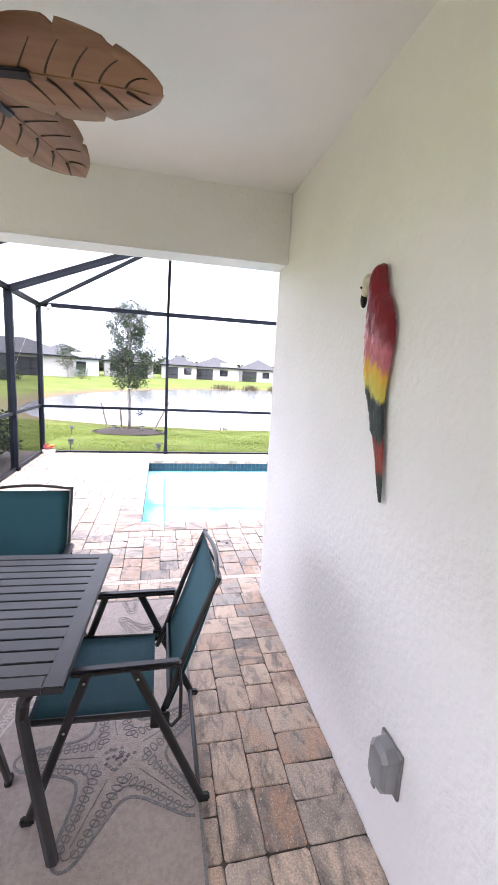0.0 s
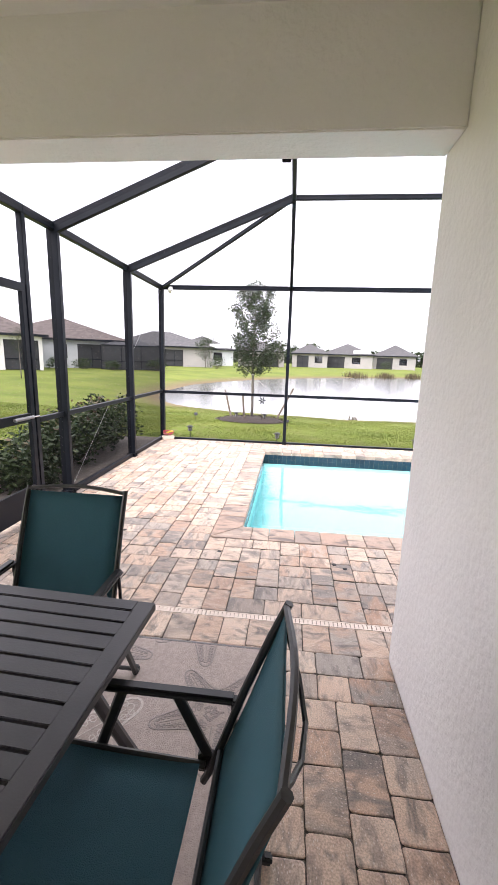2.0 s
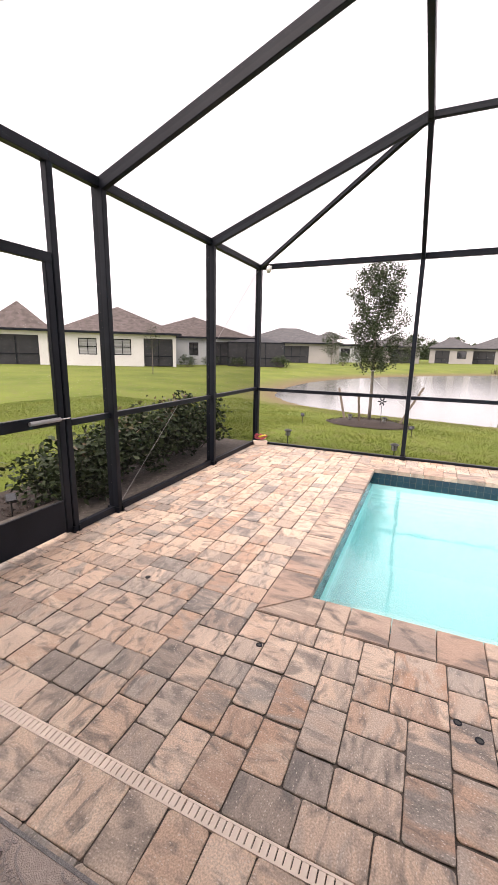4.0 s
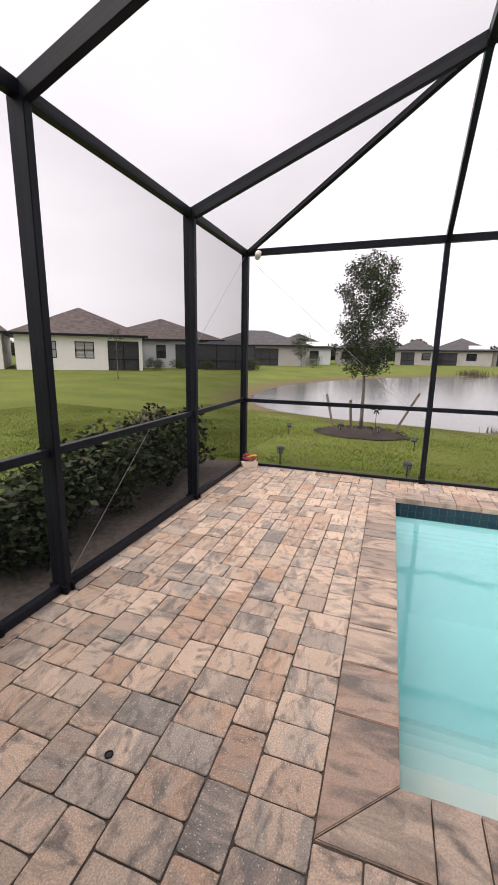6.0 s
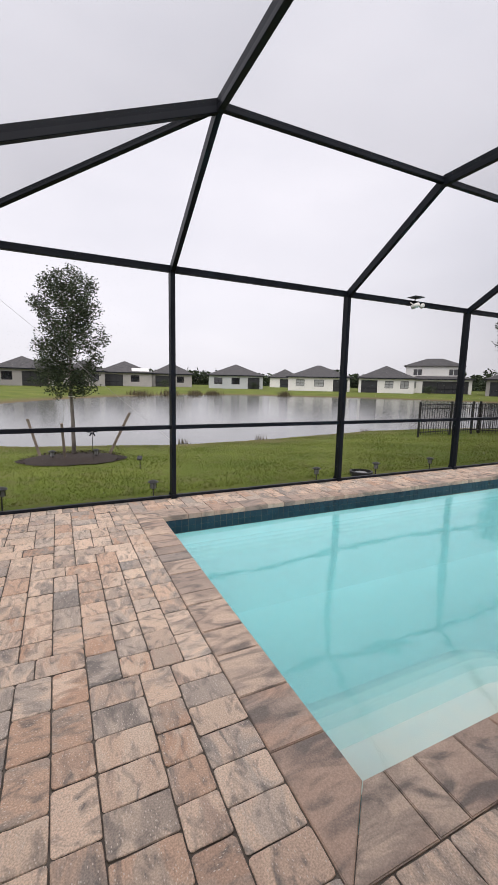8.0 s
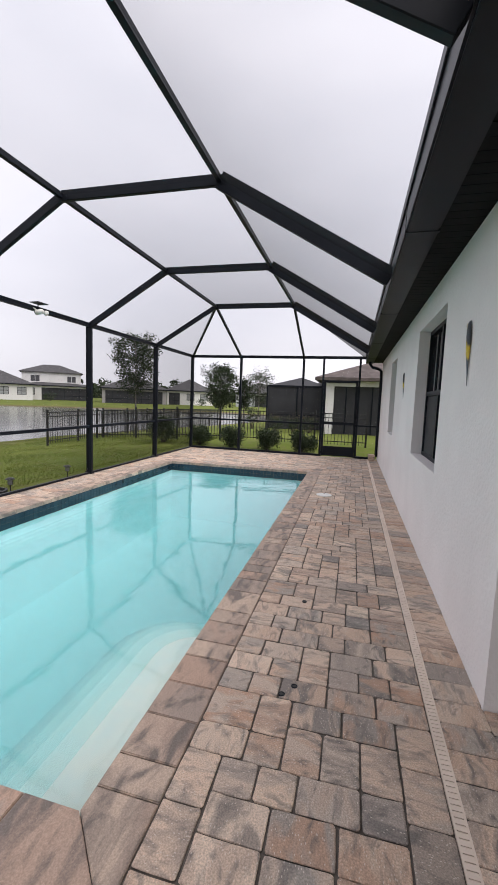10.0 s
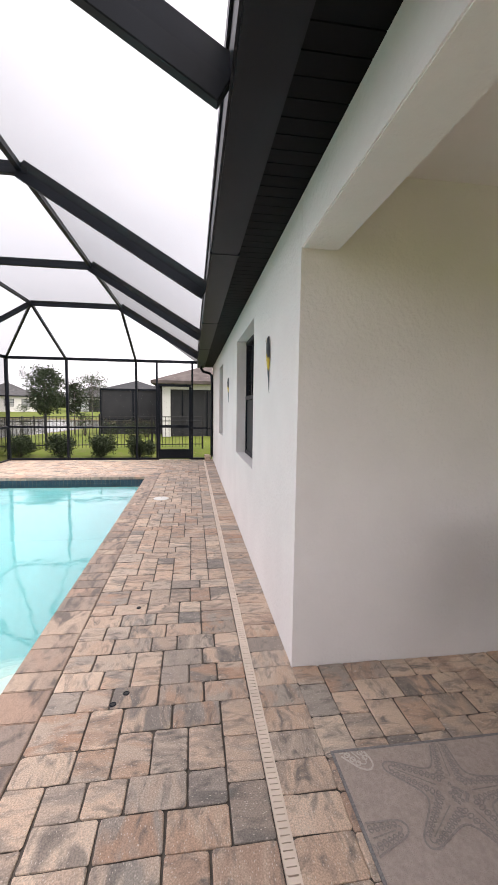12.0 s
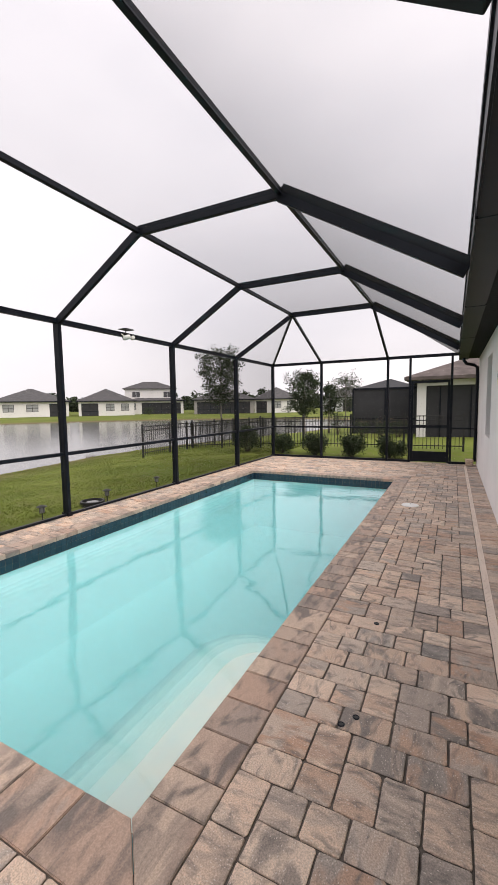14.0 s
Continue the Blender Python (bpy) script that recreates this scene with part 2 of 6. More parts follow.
CHAIR = mat("chair_metal", (0.016, 0.016, 0.018), (0.028, 0.028, 0.03), rough=0.35, scale=6, bump=0.05, bump_scale=200)
SLING = mat("teal_sling", (0.012, 0.075, 0.105), (0.018, 0.098, 0.13), rough=0.7, scale=3, bump=0.5, bump_scale=420)
STEEL = mat("bright_screw", (0.6, 0.6, 0.6), (0.5, 0.5, 0.5), rough=0.25, metal=1.0)
RUG = mat("rug_weave", (0.42, 0.345, 0.305), (0.50, 0.42, 0.37), rough=0.95, scale=60, bump=0.7, bump_scale=260)
RUG_GREY = mat("rug_grey_yarn", (0.19, 0.18, 0.18), (0.29, 0.275, 0.27), rough=0.95, scale=120, bump=0.6, bump_scale=300)
RUG_FADED = mat("rug_faded_yarn", (0.30, 0.262, 0.245), (0.38, 0.335, 0.308), rough=0.95, scale=120, bump=0.6, bump_scale=300)
RUG_CREAM = mat("rug_cream_yarn", (0.60, 0.54, 0.49), (0.68, 0.62, 0.57), rough=0.95, scale=120, bump=0.6, bump_scale=300)
DRAIN = mat("cream_plastic", (0.78, 0.655, 0.55), (0.70, 0.585, 0.49), rough=0.5, scale=4)
BLACK = mat("black_plastic", (0.012, 0.012, 0.012), (0.02, 0.02, 0.02), rough=0.5, scale=8)
WHITE = mat("white_plastic", (0.74, 0.74, 0.72), (0.68, 0.68, 0.66), rough=0.4, scale=8)
BLADE = mat("carved_wood", (0.20, 0.105, 0.058), (0.33, 0.18, 0.105), rough=0.5, scale=7, bump=0.15, bump_scale=60, stretch=(0.35, 2.6, 1))
# Very dark brown for the vein lines on the fan blades.
GROOVE = mat("dark_groove", (0.03, 0.018, 0.012), (0.05, 0.03, 0.02), rough=0.7, scale=10)
GLASS = mat("window_glass", (0.015, 0.017, 0.02), (0.02, 0.022, 0.025), rough=0.03, scale=1, spec=0.9)
GREY_PL = mat("grey_plastic", (0.22, 0.22, 0.225), (0.28, 0.28, 0.285), rough=0.3, scale=9)
SHINGLE = mat("roof_shingle", (0.075, 0.06, 0.055), (0.13, 0.105, 0.098), rough=0.95, scale=2.4, bump=0.6, bump_scale=9)
SHINGLE_G = mat("roof_shingle_grey", (0.055, 0.054, 0.056), (0.095, 0.092, 0.094), rough=0.95, scale=2.4, bump=0.6, bump_scale=9)
WALL_W = mat("house_white", (0.74, 0.73, 0.71), (0.69, 0.68, 0.66), rough=0.9, scale=0.6)
WALL_G = mat("house_grey", (0.46, 0.48, 0.49), (0.41, 0.43, 0.44), rough=0.9, scale=0.6)
WALL_B = mat("house_taupe", (0.36, 0.34, 0.33), (0.31, 0.30, 0.29), rough=0.9, scale=0.6)
BLIND = mat("window_blind", (0.30, 0.31, 0.31), (0.42, 0.43, 0.43), rough=0.25, scale=1.3, stretch=(0.3, 1, 6))
DARK_SCREEN = mat("dark_screen", (0.018, 0.019, 0.022), (0.028, 0.029, 0.033), rough=0.7, scale=1.5)
CONCRETE = mat("concrete", (0.42, 0.40, 0.38), (0.34, 0.33, 0.31), rough=0.9, scale=5, bump=0.3)


def ground_mat():
    m = mat("lawn", (0.088, 0.130, 0.017), (0.165, 0.198, 0.036), rough=0.95, scale=0.35, bump=0.8, bump_scale=30, lo=0.3, hi=0.7, spec=0.15)
    nt = m.node_tree
    bs = nt.nodes["Principled BSDF"]
    rp = next(n for n in nt.nodes if n.type == "VALTORGB")
    fine = nt.nodes.new("ShaderNodeTexNoise")
    fine.inputs["Scale"].default_value, fine.inputs["Detail"].default_value = 5, 6
    fr = nt.nodes.new("ShaderNodeValToRGB")
    fr.color_ramp.elements[0].position, fr.color_ramp.elements[1].position = 0.47, 0.66
    fr.color_ramp.elements[0].color, fr.color_ramp.elements[1].color = (0, 0, 0, 1), (0.6, 0.6, 0.6, 1)
    geo = nt.nodes.new("ShaderNodeNewGeometry")
    nt.links.new(geo.outputs["Position"], fine.inputs["Vector"])
    nt.links.new(fine.outputs[0], fr.inputs[0])
    mx = nt.nodes.new("ShaderNodeMixRGB")
    nt.links.new(fr.outputs[0], mx.inputs[0])
    nt.links.new(rp.outputs[0], mx.inputs[1])
    mx.inputs[2].default_value = (0.15, 0.135, 0.06, 1)
    # bare wet soil on the lake's bank
    sep = nt.nodes.new("ShaderNodeSeparateXYZ")
    nt.links.new(geo.outputs["Position"], sep.inputs[0])
    mr = nt.nodes.new("ShaderNodeMapRange")
    mr.inputs["From Min"].default_value, mr.inputs["From Max"].default_value = -0.36, -0.56
    nt.links.new(sep.outputs[2], mr.inputs["Value"])
    m2 = nt.nodes.new("ShaderNodeMixRGB")
    nt.links.new(mr.outputs[0], m2.inputs[0])
    nt.links.new(mx.outputs[0], m2.inputs[1])
    m2.inputs[2].default_value = (0.15, 0.115, 0.065, 1)
    nt.links.new(m2.outputs[0], bs.inputs["Base Color"])
    return m


LAWN = ground_mat()
GRASS = mat("grass_blade", (0.088, 0.130, 0.017), (0.172, 0.195, 0.040), rough=0.6, scale=0.9, spec=0.2, lo=0.3, hi=0.7)


# ---- mesh helpers ----
def finish(name, bm, material, smooth=False):
    me = bpy.data.meshes.new(name)
    bmesh.ops.recalc_face_normals(bm, faces=bm.faces)
    bm.to_mesh(me)
    bm.free()
    for m in material if isinstance(material, (list, tuple)) else [material]:
        me.materials.append(m)
    if smooth:
        me.polygons.foreach_set("use_smooth", [True] * len(me.polygons))
    return me


def part(name, bm, material, parent=None, label="", smooth=False):
    """One mesh object, under a thing or a part where one is given."""
    ob = new(name, finish(name, bm, material, smooth))
    if parent:
        ob.parent = parent
    return tagged(ob, label)


def thing(name, label, category, m=None, group="", kind=""):
    ob = new(name)
    if m:
        ob.matrix_basis = m
    return tagged(ob, label, category, group, kind)


def solid(name, bm, material, label, category, m=None, group="", kind="", smooth=False):
    ob = part(name, bm, material, None, "", smooth)
    if m:
        ob.matrix_basis = m
    return tagged(ob, label, category, group, kind)


def box(bm, x0, x1, y0, y1, z0, z1, bevel=0.0):
    vs = [bm.verts.new((x, y, z)) for x in (x0, x1) for y in (y0, y1) for z in (z0, z1)]
    fs = [bm.faces.new([vs[i] for i in f]) for f in ((0, 1, 3, 2), (4, 6, 7, 5), (0, 4, 5, 1), (2, 3, 7, 6), (0, 2, 6, 4), (1, 5, 7, 3))]
    if bevel:
        bmesh.ops.bevel(bm, geom=list({e for f in fs for e in f.edges}), offset=bevel, segments=2, affect="EDGES")
    return bm


def boxed(*a, **k):
    return box(bmesh.new(), *a, **k)


def beam(bm, p, q, w, h, up=(0, 0, 1), bevel=0.004):
    """A bar of that width and height from p to q, its height along up."""
    p, q = Vector(p), Vector(q)
    d = (q - p).normalized()
    s = d.cross(Vector(up)).normalized()
    u = s.cross(d)
    r = [[o + s * (w / 2 * a) + u * (h / 2 * b) for a, b in ((-1, -1), (1, -1), (1, 1), (-1, 1))] for o in (p, q)]
    vs = [[bm.verts.new(v) for v in ring] for ring in r]
    fs = [bm.faces.new(vs[0][::-1]), bm.faces.new(vs[1])]
    for i in range(4):
        j = (i + 1) % 4
        fs.append(bm.faces.new((vs[0][i], vs[0][j], vs[1][j], vs[1][i])))
    if bevel:
        bmesh.ops.bevel(bm, geom=list({e for f in fs for e in f.edges}), offset=bevel, segments=1, affect="EDGES")
    return bm


def tube(bm, pts, r, n=8, closed=False, r2=None):
    """A round bar along the points; r2: its radius at the far end."""
    pts = [Vector(p) for p in pts]
    rings, ref = [], None
    for i, p in enumerate(pts):
        if closed:
            d = (pts[(i + 1) % len(pts)] - pts[i - 1]).normalized()
        else:
            d = (pts[min(i + 1, len(pts) - 1)] - pts[max(i - 1, 0)]).normalized()
        if ref is None:
            ref = d.orthogonal().normalized()
        s = (ref - d * ref.dot(d)).normalized()
        ref, u = s, d.cross(s)
        rr = r if r2 is None else r + (r2 - r) * i / (len(pts) - 1)
        rings.append([bm.verts.new(p + rr * (s * math.cos(2 * math.pi * k / n) + u * math.sin(2 * math.pi * k / n))) for k in range(n)])
    m = len(rings)
    for i in range(m if closed else m - 1):
        for k in range(n):
            a, b = rings[i], rings[(i + 1) % m]
            bm.faces.new((a[k], a[(k + 1) % n], b[(k + 1) % n], b[k]))
    if not closed:
        bm.faces.new(rings[0][::-1])
        bm.faces.new(rings[-1])
    return bm


def lathe(bm, profile, n=16, at=(0, 0, 0)):
    """A turned shape from (radius, height) pairs."""
    rings = []
    for r, z in profile:
        rings.append([bm.verts.new((at[0] + max(r, 1e-4) * math.cos(2 * math.pi * k / n), at[1] + max(r, 1e-4) * math.sin(2 * math.pi * k / n), at[2] + z)) for k in range(n)])
    for a, b in zip(rings, rings[1:]):
        for k in range(n):
            bm.faces.new((a[k], a[(k + 1) % n], b[(k + 1) % n], b[k]))
    bm.faces.new(rings[0][::-1])
    bm.faces.new(rings[-1])
    return bm


def prism(bm, outline, z0, z1, axis="z"):
    """An outline (a list of pairs) drawn out between two heights along an axis."""
    def put(a, b, c):
        return {"z": (a, b, c), "x": (c, a, b), "y": (a, c, b)}[axis]
    lo = [bm.verts.new(put(a, b, z0)) for a, b in outline]
    hi = [bm.verts.new(put(a, b, z1)) for a, b in outline]
    bm.faces.new(lo[::-1])
    bm.faces.new(hi)
    for i in range(len(lo)):
        j = (i + 1) % len(lo)
        bm.faces.new((lo[i], lo[j], hi[j], hi[i]))
    return bm


def raw(name, verts, faces, material, smooth=False):
    me = bpy.data.meshes.new(name)
    me.from_pydata(verts, [], faces)
    me.materials.append(material)
    if smooth:
        me.polygons.foreach_set("use_smooth", [True] * len(me.polygons))
    me.update()
    return me


# ---- plan ----
X_W, X_E, Y_N, Y_H = -2.26, 10.17, 8.45, 2.956      # enclosure walls, house wall
X_C, Y_B, Z_HEAD, Z_CEIL = 0.745, 2.746, 2.384, 2.80   # lanai wall, beam's inner face, head of opening, ceiling
Z_E, Z_U = 2.74, 3.65                                  # eave and upper ring of the enclosure
Y_J, Y_S, Y_G = 6.92, 5.09, 3.41                        # roof joints, gutter
POSTS = (0.07, 2.65, 5.22, 7.82)
PX0, PX1, PY0, PY1 = -0.246, 7.345, 4.527, 7.752       # pool
Z_WATER, Z_LAKE = -0.13, -0.6
SHORE = [(-7.7, 26), (-6.4, 21), (-3.8, 18), (0, 16.8), (4, 16.4), (10, 17.4), (14.5, 17.7), (22, 16.5), (32, 14), (44, 13), (56, 17), (59, 28), (55, 41), (47, 52), (38, 60), (24, 66), (12, 62), (3, 54), (-4, 44), (-7.6, 34)]


def spline(ctrl, per=6):
    out, n = [], len(ctrl)
    for i in range(n):
        p = [np.array(ctrl[(i + k) % n], float) for k in (-1, 0, 1, 2)]
        for s in range(per):
            t = s / per
            out.append(0.5 * (2 * p[1] + (p[2] - p[0]) * t + (2 * p[0] - 5 * p[1] + 4 * p[2] - p[3]) * t * t + (3 * p[1] - p[0] - 3 * p[2] + p[3]) * t ** 3))
    return np.array(out)


LAKE_LINE = spline(SHORE)


def lake_distance(x, y):
    """Metres from the lake's edge: positive on land."""
    x, y = np.asarray(x, float), np.asarray(y, float)
    best, inside = np.full(x.shape, 1e9), np.zeros(x.shape, bool)
    a = LAKE_LINE
    b = np.roll(a, -1, axis=0)
    for (ax, ay), (bx, by) in zip(a, b):
        dx, dy = bx - ax, by - ay
        t = np.clip(((x - ax) * dx + (y - ay) * dy) / (dx * dx + dy * dy), 0, 1)
        best = np.minimum(best, np.hypot(x - ax - t * dx, y - ay - t * dy))
        cross = ((ay > y) != (by > y)) & (x < (bx - ax) * (y - ay) / (by - ay + 1e-12) + ax)
        inside ^= cross
    return np.where(inside, -best, best)


def land(x, y):
    """Height of the ground."""
    x, y = np.asarray(x, float), np.asarray(y, float)
    d = lake_distance(x, y)
    s = np.clip(d / 9.5, 0, 1)
    z = np.where(d > 0, Z_LAKE + 0.02 + 0.5 * (s * (1.5 - 0.5 * s * s)) + 0.010 * np.clip(d, 0, 45), Z_LAKE - np.clip(-d * 0.2, 0, 1))
    bumps = 0.012 * np.sin(x * 1.3 + 0.7 * y) * np.sin(y * 1.1 - 0.4 * x)
    near = (x > X_W - 0.6) & (x < X_E + 0.6) & (y < Y_N + 0.5)
    z = z + bumps
    far = np.clip((np.hypot(x - 4, y - 5) - 8) / 10, 0, 1)
    z = np.where(d > 0, np.minimum(z, -0.07 + far * 2), z)
    return np.where(near & (d > 0), -0.13, z)


def land_at(x, y):
    return float(land(np.array([x]), np.array([y]))[0])


# ---- ground, lake ----
def ground():
    far = [120, 160, 220, 320, 500, 900, 1600]
    xs = np.unique(np.round(np.concatenate([np.arange(-14, 17, 0.4), np.arange(-100, 101, 2.5), far, [-f for f in far], [-0.4, 7.5]]), 3))
    ys = np.unique(np.round(np.concatenate([np.arange(-4, 15, 0.4), np.arange(15, 20, 0.25), np.arange(-60, 121, 2.5), far, [-f for f in far], [4.4, 7.9]]), 3))
    gx, gy = np.meshgrid(xs, ys)
    gz = land(gx, gy)
    nx, ny = len(xs), len(ys)
    verts = np.stack([gx.ravel(), gy.ravel(), gz.ravel()], 1).tolist()
    faces = []
    for j in range(ny - 1):
        for i in range(nx - 1):
            cx, cy = (xs[i] + xs[i + 1]) / 2, (ys[j] + ys[j + 1]) / 2
            if -0.4 < cx < 7.5 and 4.4 < cy < 7.9:
                continue
            a = j * nx + i
            faces.append((a, a + 1, a + nx + 1, a + nx))
    ob = new("ground", raw("ground", verts, faces, LAWN, True))
    return tagged(ob, "mown green lawn sloping down to a lake", "lawn", kind="structure")


ground()
lv = [(float(x), float(y), Z_LAKE) for x, y in (LAKE_LINE - LAKE_LINE.mean(0)) * 1.03 + LAKE_LINE.mean(0)]
tagged(new("water", raw("water", lv, [tuple(range(len(lv)))], LAKE)), "calm grey lake reflecting an overcast sky", "lake", kind="structure")

# ---- house shell ----
def wall_panel(name, bm, label):
    return solid(name, bm, STUCCO, label, "wall", kind="structure")


W1 = (2.43, 3.92, 0.91, 2.38)
W2 = (6.42, 7.45, 0.94, 2.36)
bm = bmesh.new()
cuts = [X_C, W1[0], W1[1], W2[0], W2[1], 10.4]
for i, (a, b) in enumerate(zip(cuts, cuts[1:])):
    if i in (1, 3):
        w = W1 if i == 1 else W2
        box(bm, a, b, Y_B, Y_H, -0.12, w[2])
        box(bm, a, b, Y_B, Y_H, w[3], 2.9)
    else:
        box(bm, a, b, Y_B, Y_H, -0.12, 2.9)
bmesh.ops.remove_doubles(bm, verts=bm.verts, dist=1e-4)
wall_panel("wall_north", bm, "white textured stucco house wall with two windows")
wall_panel("wall_east", boxed(X_C, X_C + 0.2, -1.6, Y_B, -0.12, 2.9), "white textured stucco wall of the covered patio")
# The wide west opening is unseen, added to let daylight into the patio.
bm = box(box(box(bmesh.new(), -3.2, -3.0, 2.5, Y_H, -0.12, 2.9), -3.2, -3.0, -1.6, -1.2, -0.12, 2.9), -3.2, -3.0, -1.2, 2.5, Z_HEAD, 2.9)
box(bm, -3.2, -3.0, -1.2, 2.5, -0.12, -0.004)
wall_panel("wall_west", bm, "stucco side wall of the covered patio, unseen opening added for light")
wall_panel("wall_south", boxed(-3.2, X_C + 0.2, -1.8, -1.6, -0.12, 2.9), "plain stucco back wall of the covered patio")
wall_panel("wall_header", boxed(-3.0, X_C, Y_B, Y_H, Z_HEAD, 2.9, bevel=0.006), "white stucco beam over the patio opening")
solid("ceiling", boxed(-3.0, X_C, -1.6, Y_B, Z_CEIL, 2.9), CEIL, "smooth white painted patio ceiling", "ceiling", kind="structure")
wall_panel("wall_gable_east", boxed(10.2, 10.4, -8, Y_B, -0.12, 2.9), "plain stucco end wall of the house")
wall_panel("wall_gable_west", boxed(-3.2, -3.0, -8, -1.8, -0.12, 2.9), "plain stucco end wall of the house")
wall_panel("wall_back", boxed(-3.0, 10.2, -8, -7.8, -0.12, 2.9), "plain stucco rear wall of the house")

# soffit, gutter and roof
sof = thing("soffit", "black ribbed vinyl soffit under the eave", "soffit", kind="structure")
part("backing", boxed(-3.3, 10.5, Y_H, 3.20, 2.679, 2.690), SOFFIT, sof)
slat_me = finish("soffit_board", boxed(0, 0.094, Y_H, 3.20, 2.662, 2.678), SOFFIT)
for k in range(138):
    o = new("soffit_board", slat_me)
    o.parent = sof
    o.location = (-3.3 + 0.1 * k, 0, 0)
gut = thing("gutter", "dark bronze aluminium box gutter along the eave", "gutter", kind="structure")
part("channel", boxed(-3.3, 10.5, 3.20, Y_G, 2.638, 2.86, bevel=0.012), BRONZE, gut)
part("lip", boxed(-3.3, 10.5, Y_G, Y_G + 0.012, 2.80, 2.875, bevel=0.003), BRONZE, gut)
for gx in (1.6, 4.1, 6.6, 9.1):
    part("joint_strap", boxed(gx, gx + 0.035, 3.196, Y_G + 0.003, 2.634, 2.864, bevel=0.002), BRONZE, gut)
spout = thing("downspout", "black elbow downspout from the gutter to the wall", "downspout")
part("pipe", tube(bmesh.new(), [(10.05, 3.3, 2.67), (10.05, 3.3, 2.58), (10.05, 3.24, 2.50), (10.05, 3.08, 2.46), (10.05, 3.01, 2.40), (10.05, 3.0, 2.2), (10.05, 3.0, 0.1)], 0.038, 10), BRONZE, spout)
for z in (0.8, 1.9):
    part("strap", boxed(10.0, 10.1, 2.957, 3.04, z, z + 0.03), BRONZE, spout)
bm = bmesh.new()
e = [(-3.4, 3.36, 2.88), (10.6, 3.36, 2.88), (10.6, -8.3, 2.88), (-3.4, -8.3, 2.88)]
rdg = [(2.4, -2.5, 5.3), (4.8, -2.5, 5.3)]
v = [bm.verts.new(p) for p in e + rdg]
for f in ((0, 1, 5, 4), (1, 2, 5), (2, 3, 4, 5), (3, 0, 4), (3, 2, 1, 0)):
    bm.faces.new([v[i] for i in f])
solid("house_roof", bm, SHINGLE, "brown shingle hip roof of the house", "roof", kind="structure")


def window(name, x0, x1, z0, z1, label):
    w = thing(name, label, "window", kind="structure")
    y = 2.80
    f = bmesh.new()
    for a in ((x0, x0 + 0.05, z0, z1), (x1 - 0.05, x1, z0, z1), (x0 + 0.05, x1 - 0.05, z0, z0 + 0.05), (x0 + 0.05, x1 - 0.05, z1 - 0.05, z1)):
        box(f, a[0], a[1], y - 0.04, y + 0.035, a[2], a[3], bevel=0.004)
    part("window_frame", f, BRONZE, w)
    zm = (z0 + z1) / 2
    part("meeting_rail", boxed(x0 + 0.05, x1 - 0.05, y - 0.02, y + 0.045, zm - 0.025, zm + 0.025, bevel=0.004), BRONZE, w)
    xm = (x0 + x1) / 2
    part("mullion", boxed(xm - 0.03, xm + 0.03, y - 0.02, y + 0.04, z0 + 0.05, z1 - 0.05, bevel=0.004), BRONZE, w)
    for a, b in ((x0 + 0.05, xm - 0.03), (xm + 0.03, x1 - 0.05)):
        part("pane", boxed(a, b, y - 0.006, y, zm + 0.025, z1 - 0.05), GLASS, w)
        part("muntin", boxed((a + b) / 2 - 0.008, (a + b) / 2 + 0.008, y + 0.001, y + 0.012, zm + 0.025, z1 - 0.05), BRONZE, w)
        part("window_screen", boxed(a, b, y + 0.012, y + 0.018, z0 + 0.05, zm - 0.025), DARK_SCREEN, w, "black insect screen over the lower sash")
    part("window_sill", boxed(x0, x1, 2.84, Y_H + 0.004, z0 - 0.002, z0 + 0.012, bevel=0.003), STUCCO, w)


window("window_1", *W1, "black-framed sash window set deep in the white wall")
window("window_2", *W2, "smaller black-framed sash window set in the white wall")

# ---- pool ----
pool = thing("pool", "in-ground rectangular swimming pool with pale aqua plaster", "pool", kind="structure")
bm = bmesh.new()
zb = -1.35
t = 0.12
box(bm, PX0 - t, PX1 + t, PY0 - t, PY1 + t, zb - 0.15, zb)
for a in ((PX0 - t, PX0, PY0, PY1), (PX1, PX1 + t, PY0, PY1), (PX0 - t, PX1 + t, PY0 - t, PY0), (PX0 - t, PX1 + t, PY1, PY1 + t)):
    box(bm, *a, zb, -0.05)
part("basin", bm, PLASTER, pool)


def step_outline(x1, y1, r):
    pts = [(PX0 + 0.001, PY0 + 0.001), (x1 - r, PY0 + 0.001)]
    pts += [(x1 - r + r * math.sin(a), PY0 + r - r * math.cos(a)) for a in (0.5, 1.0, 1.57)]
    pts += [(x1 - r + r * math.cos(a), y1 - r + r * math.sin(a)) for a in (0.0, 0.4, 0.8, 1.2, 1.57)]
    return pts + [(PX0 + 0.001, y1)]


def tread(x1, y1, r):
    corner = [(x1 - r + r * math.cos(a), y1 - r + r * math.sin(a)) for a in (0.0, 0.4, 0.8, 1.2, 1.57)]
    return [(PX0 + 0.001, PY0 + 0.001), (x1, PY0 + 0.001)] + corner + [(PX0 + 0.001, y1)]


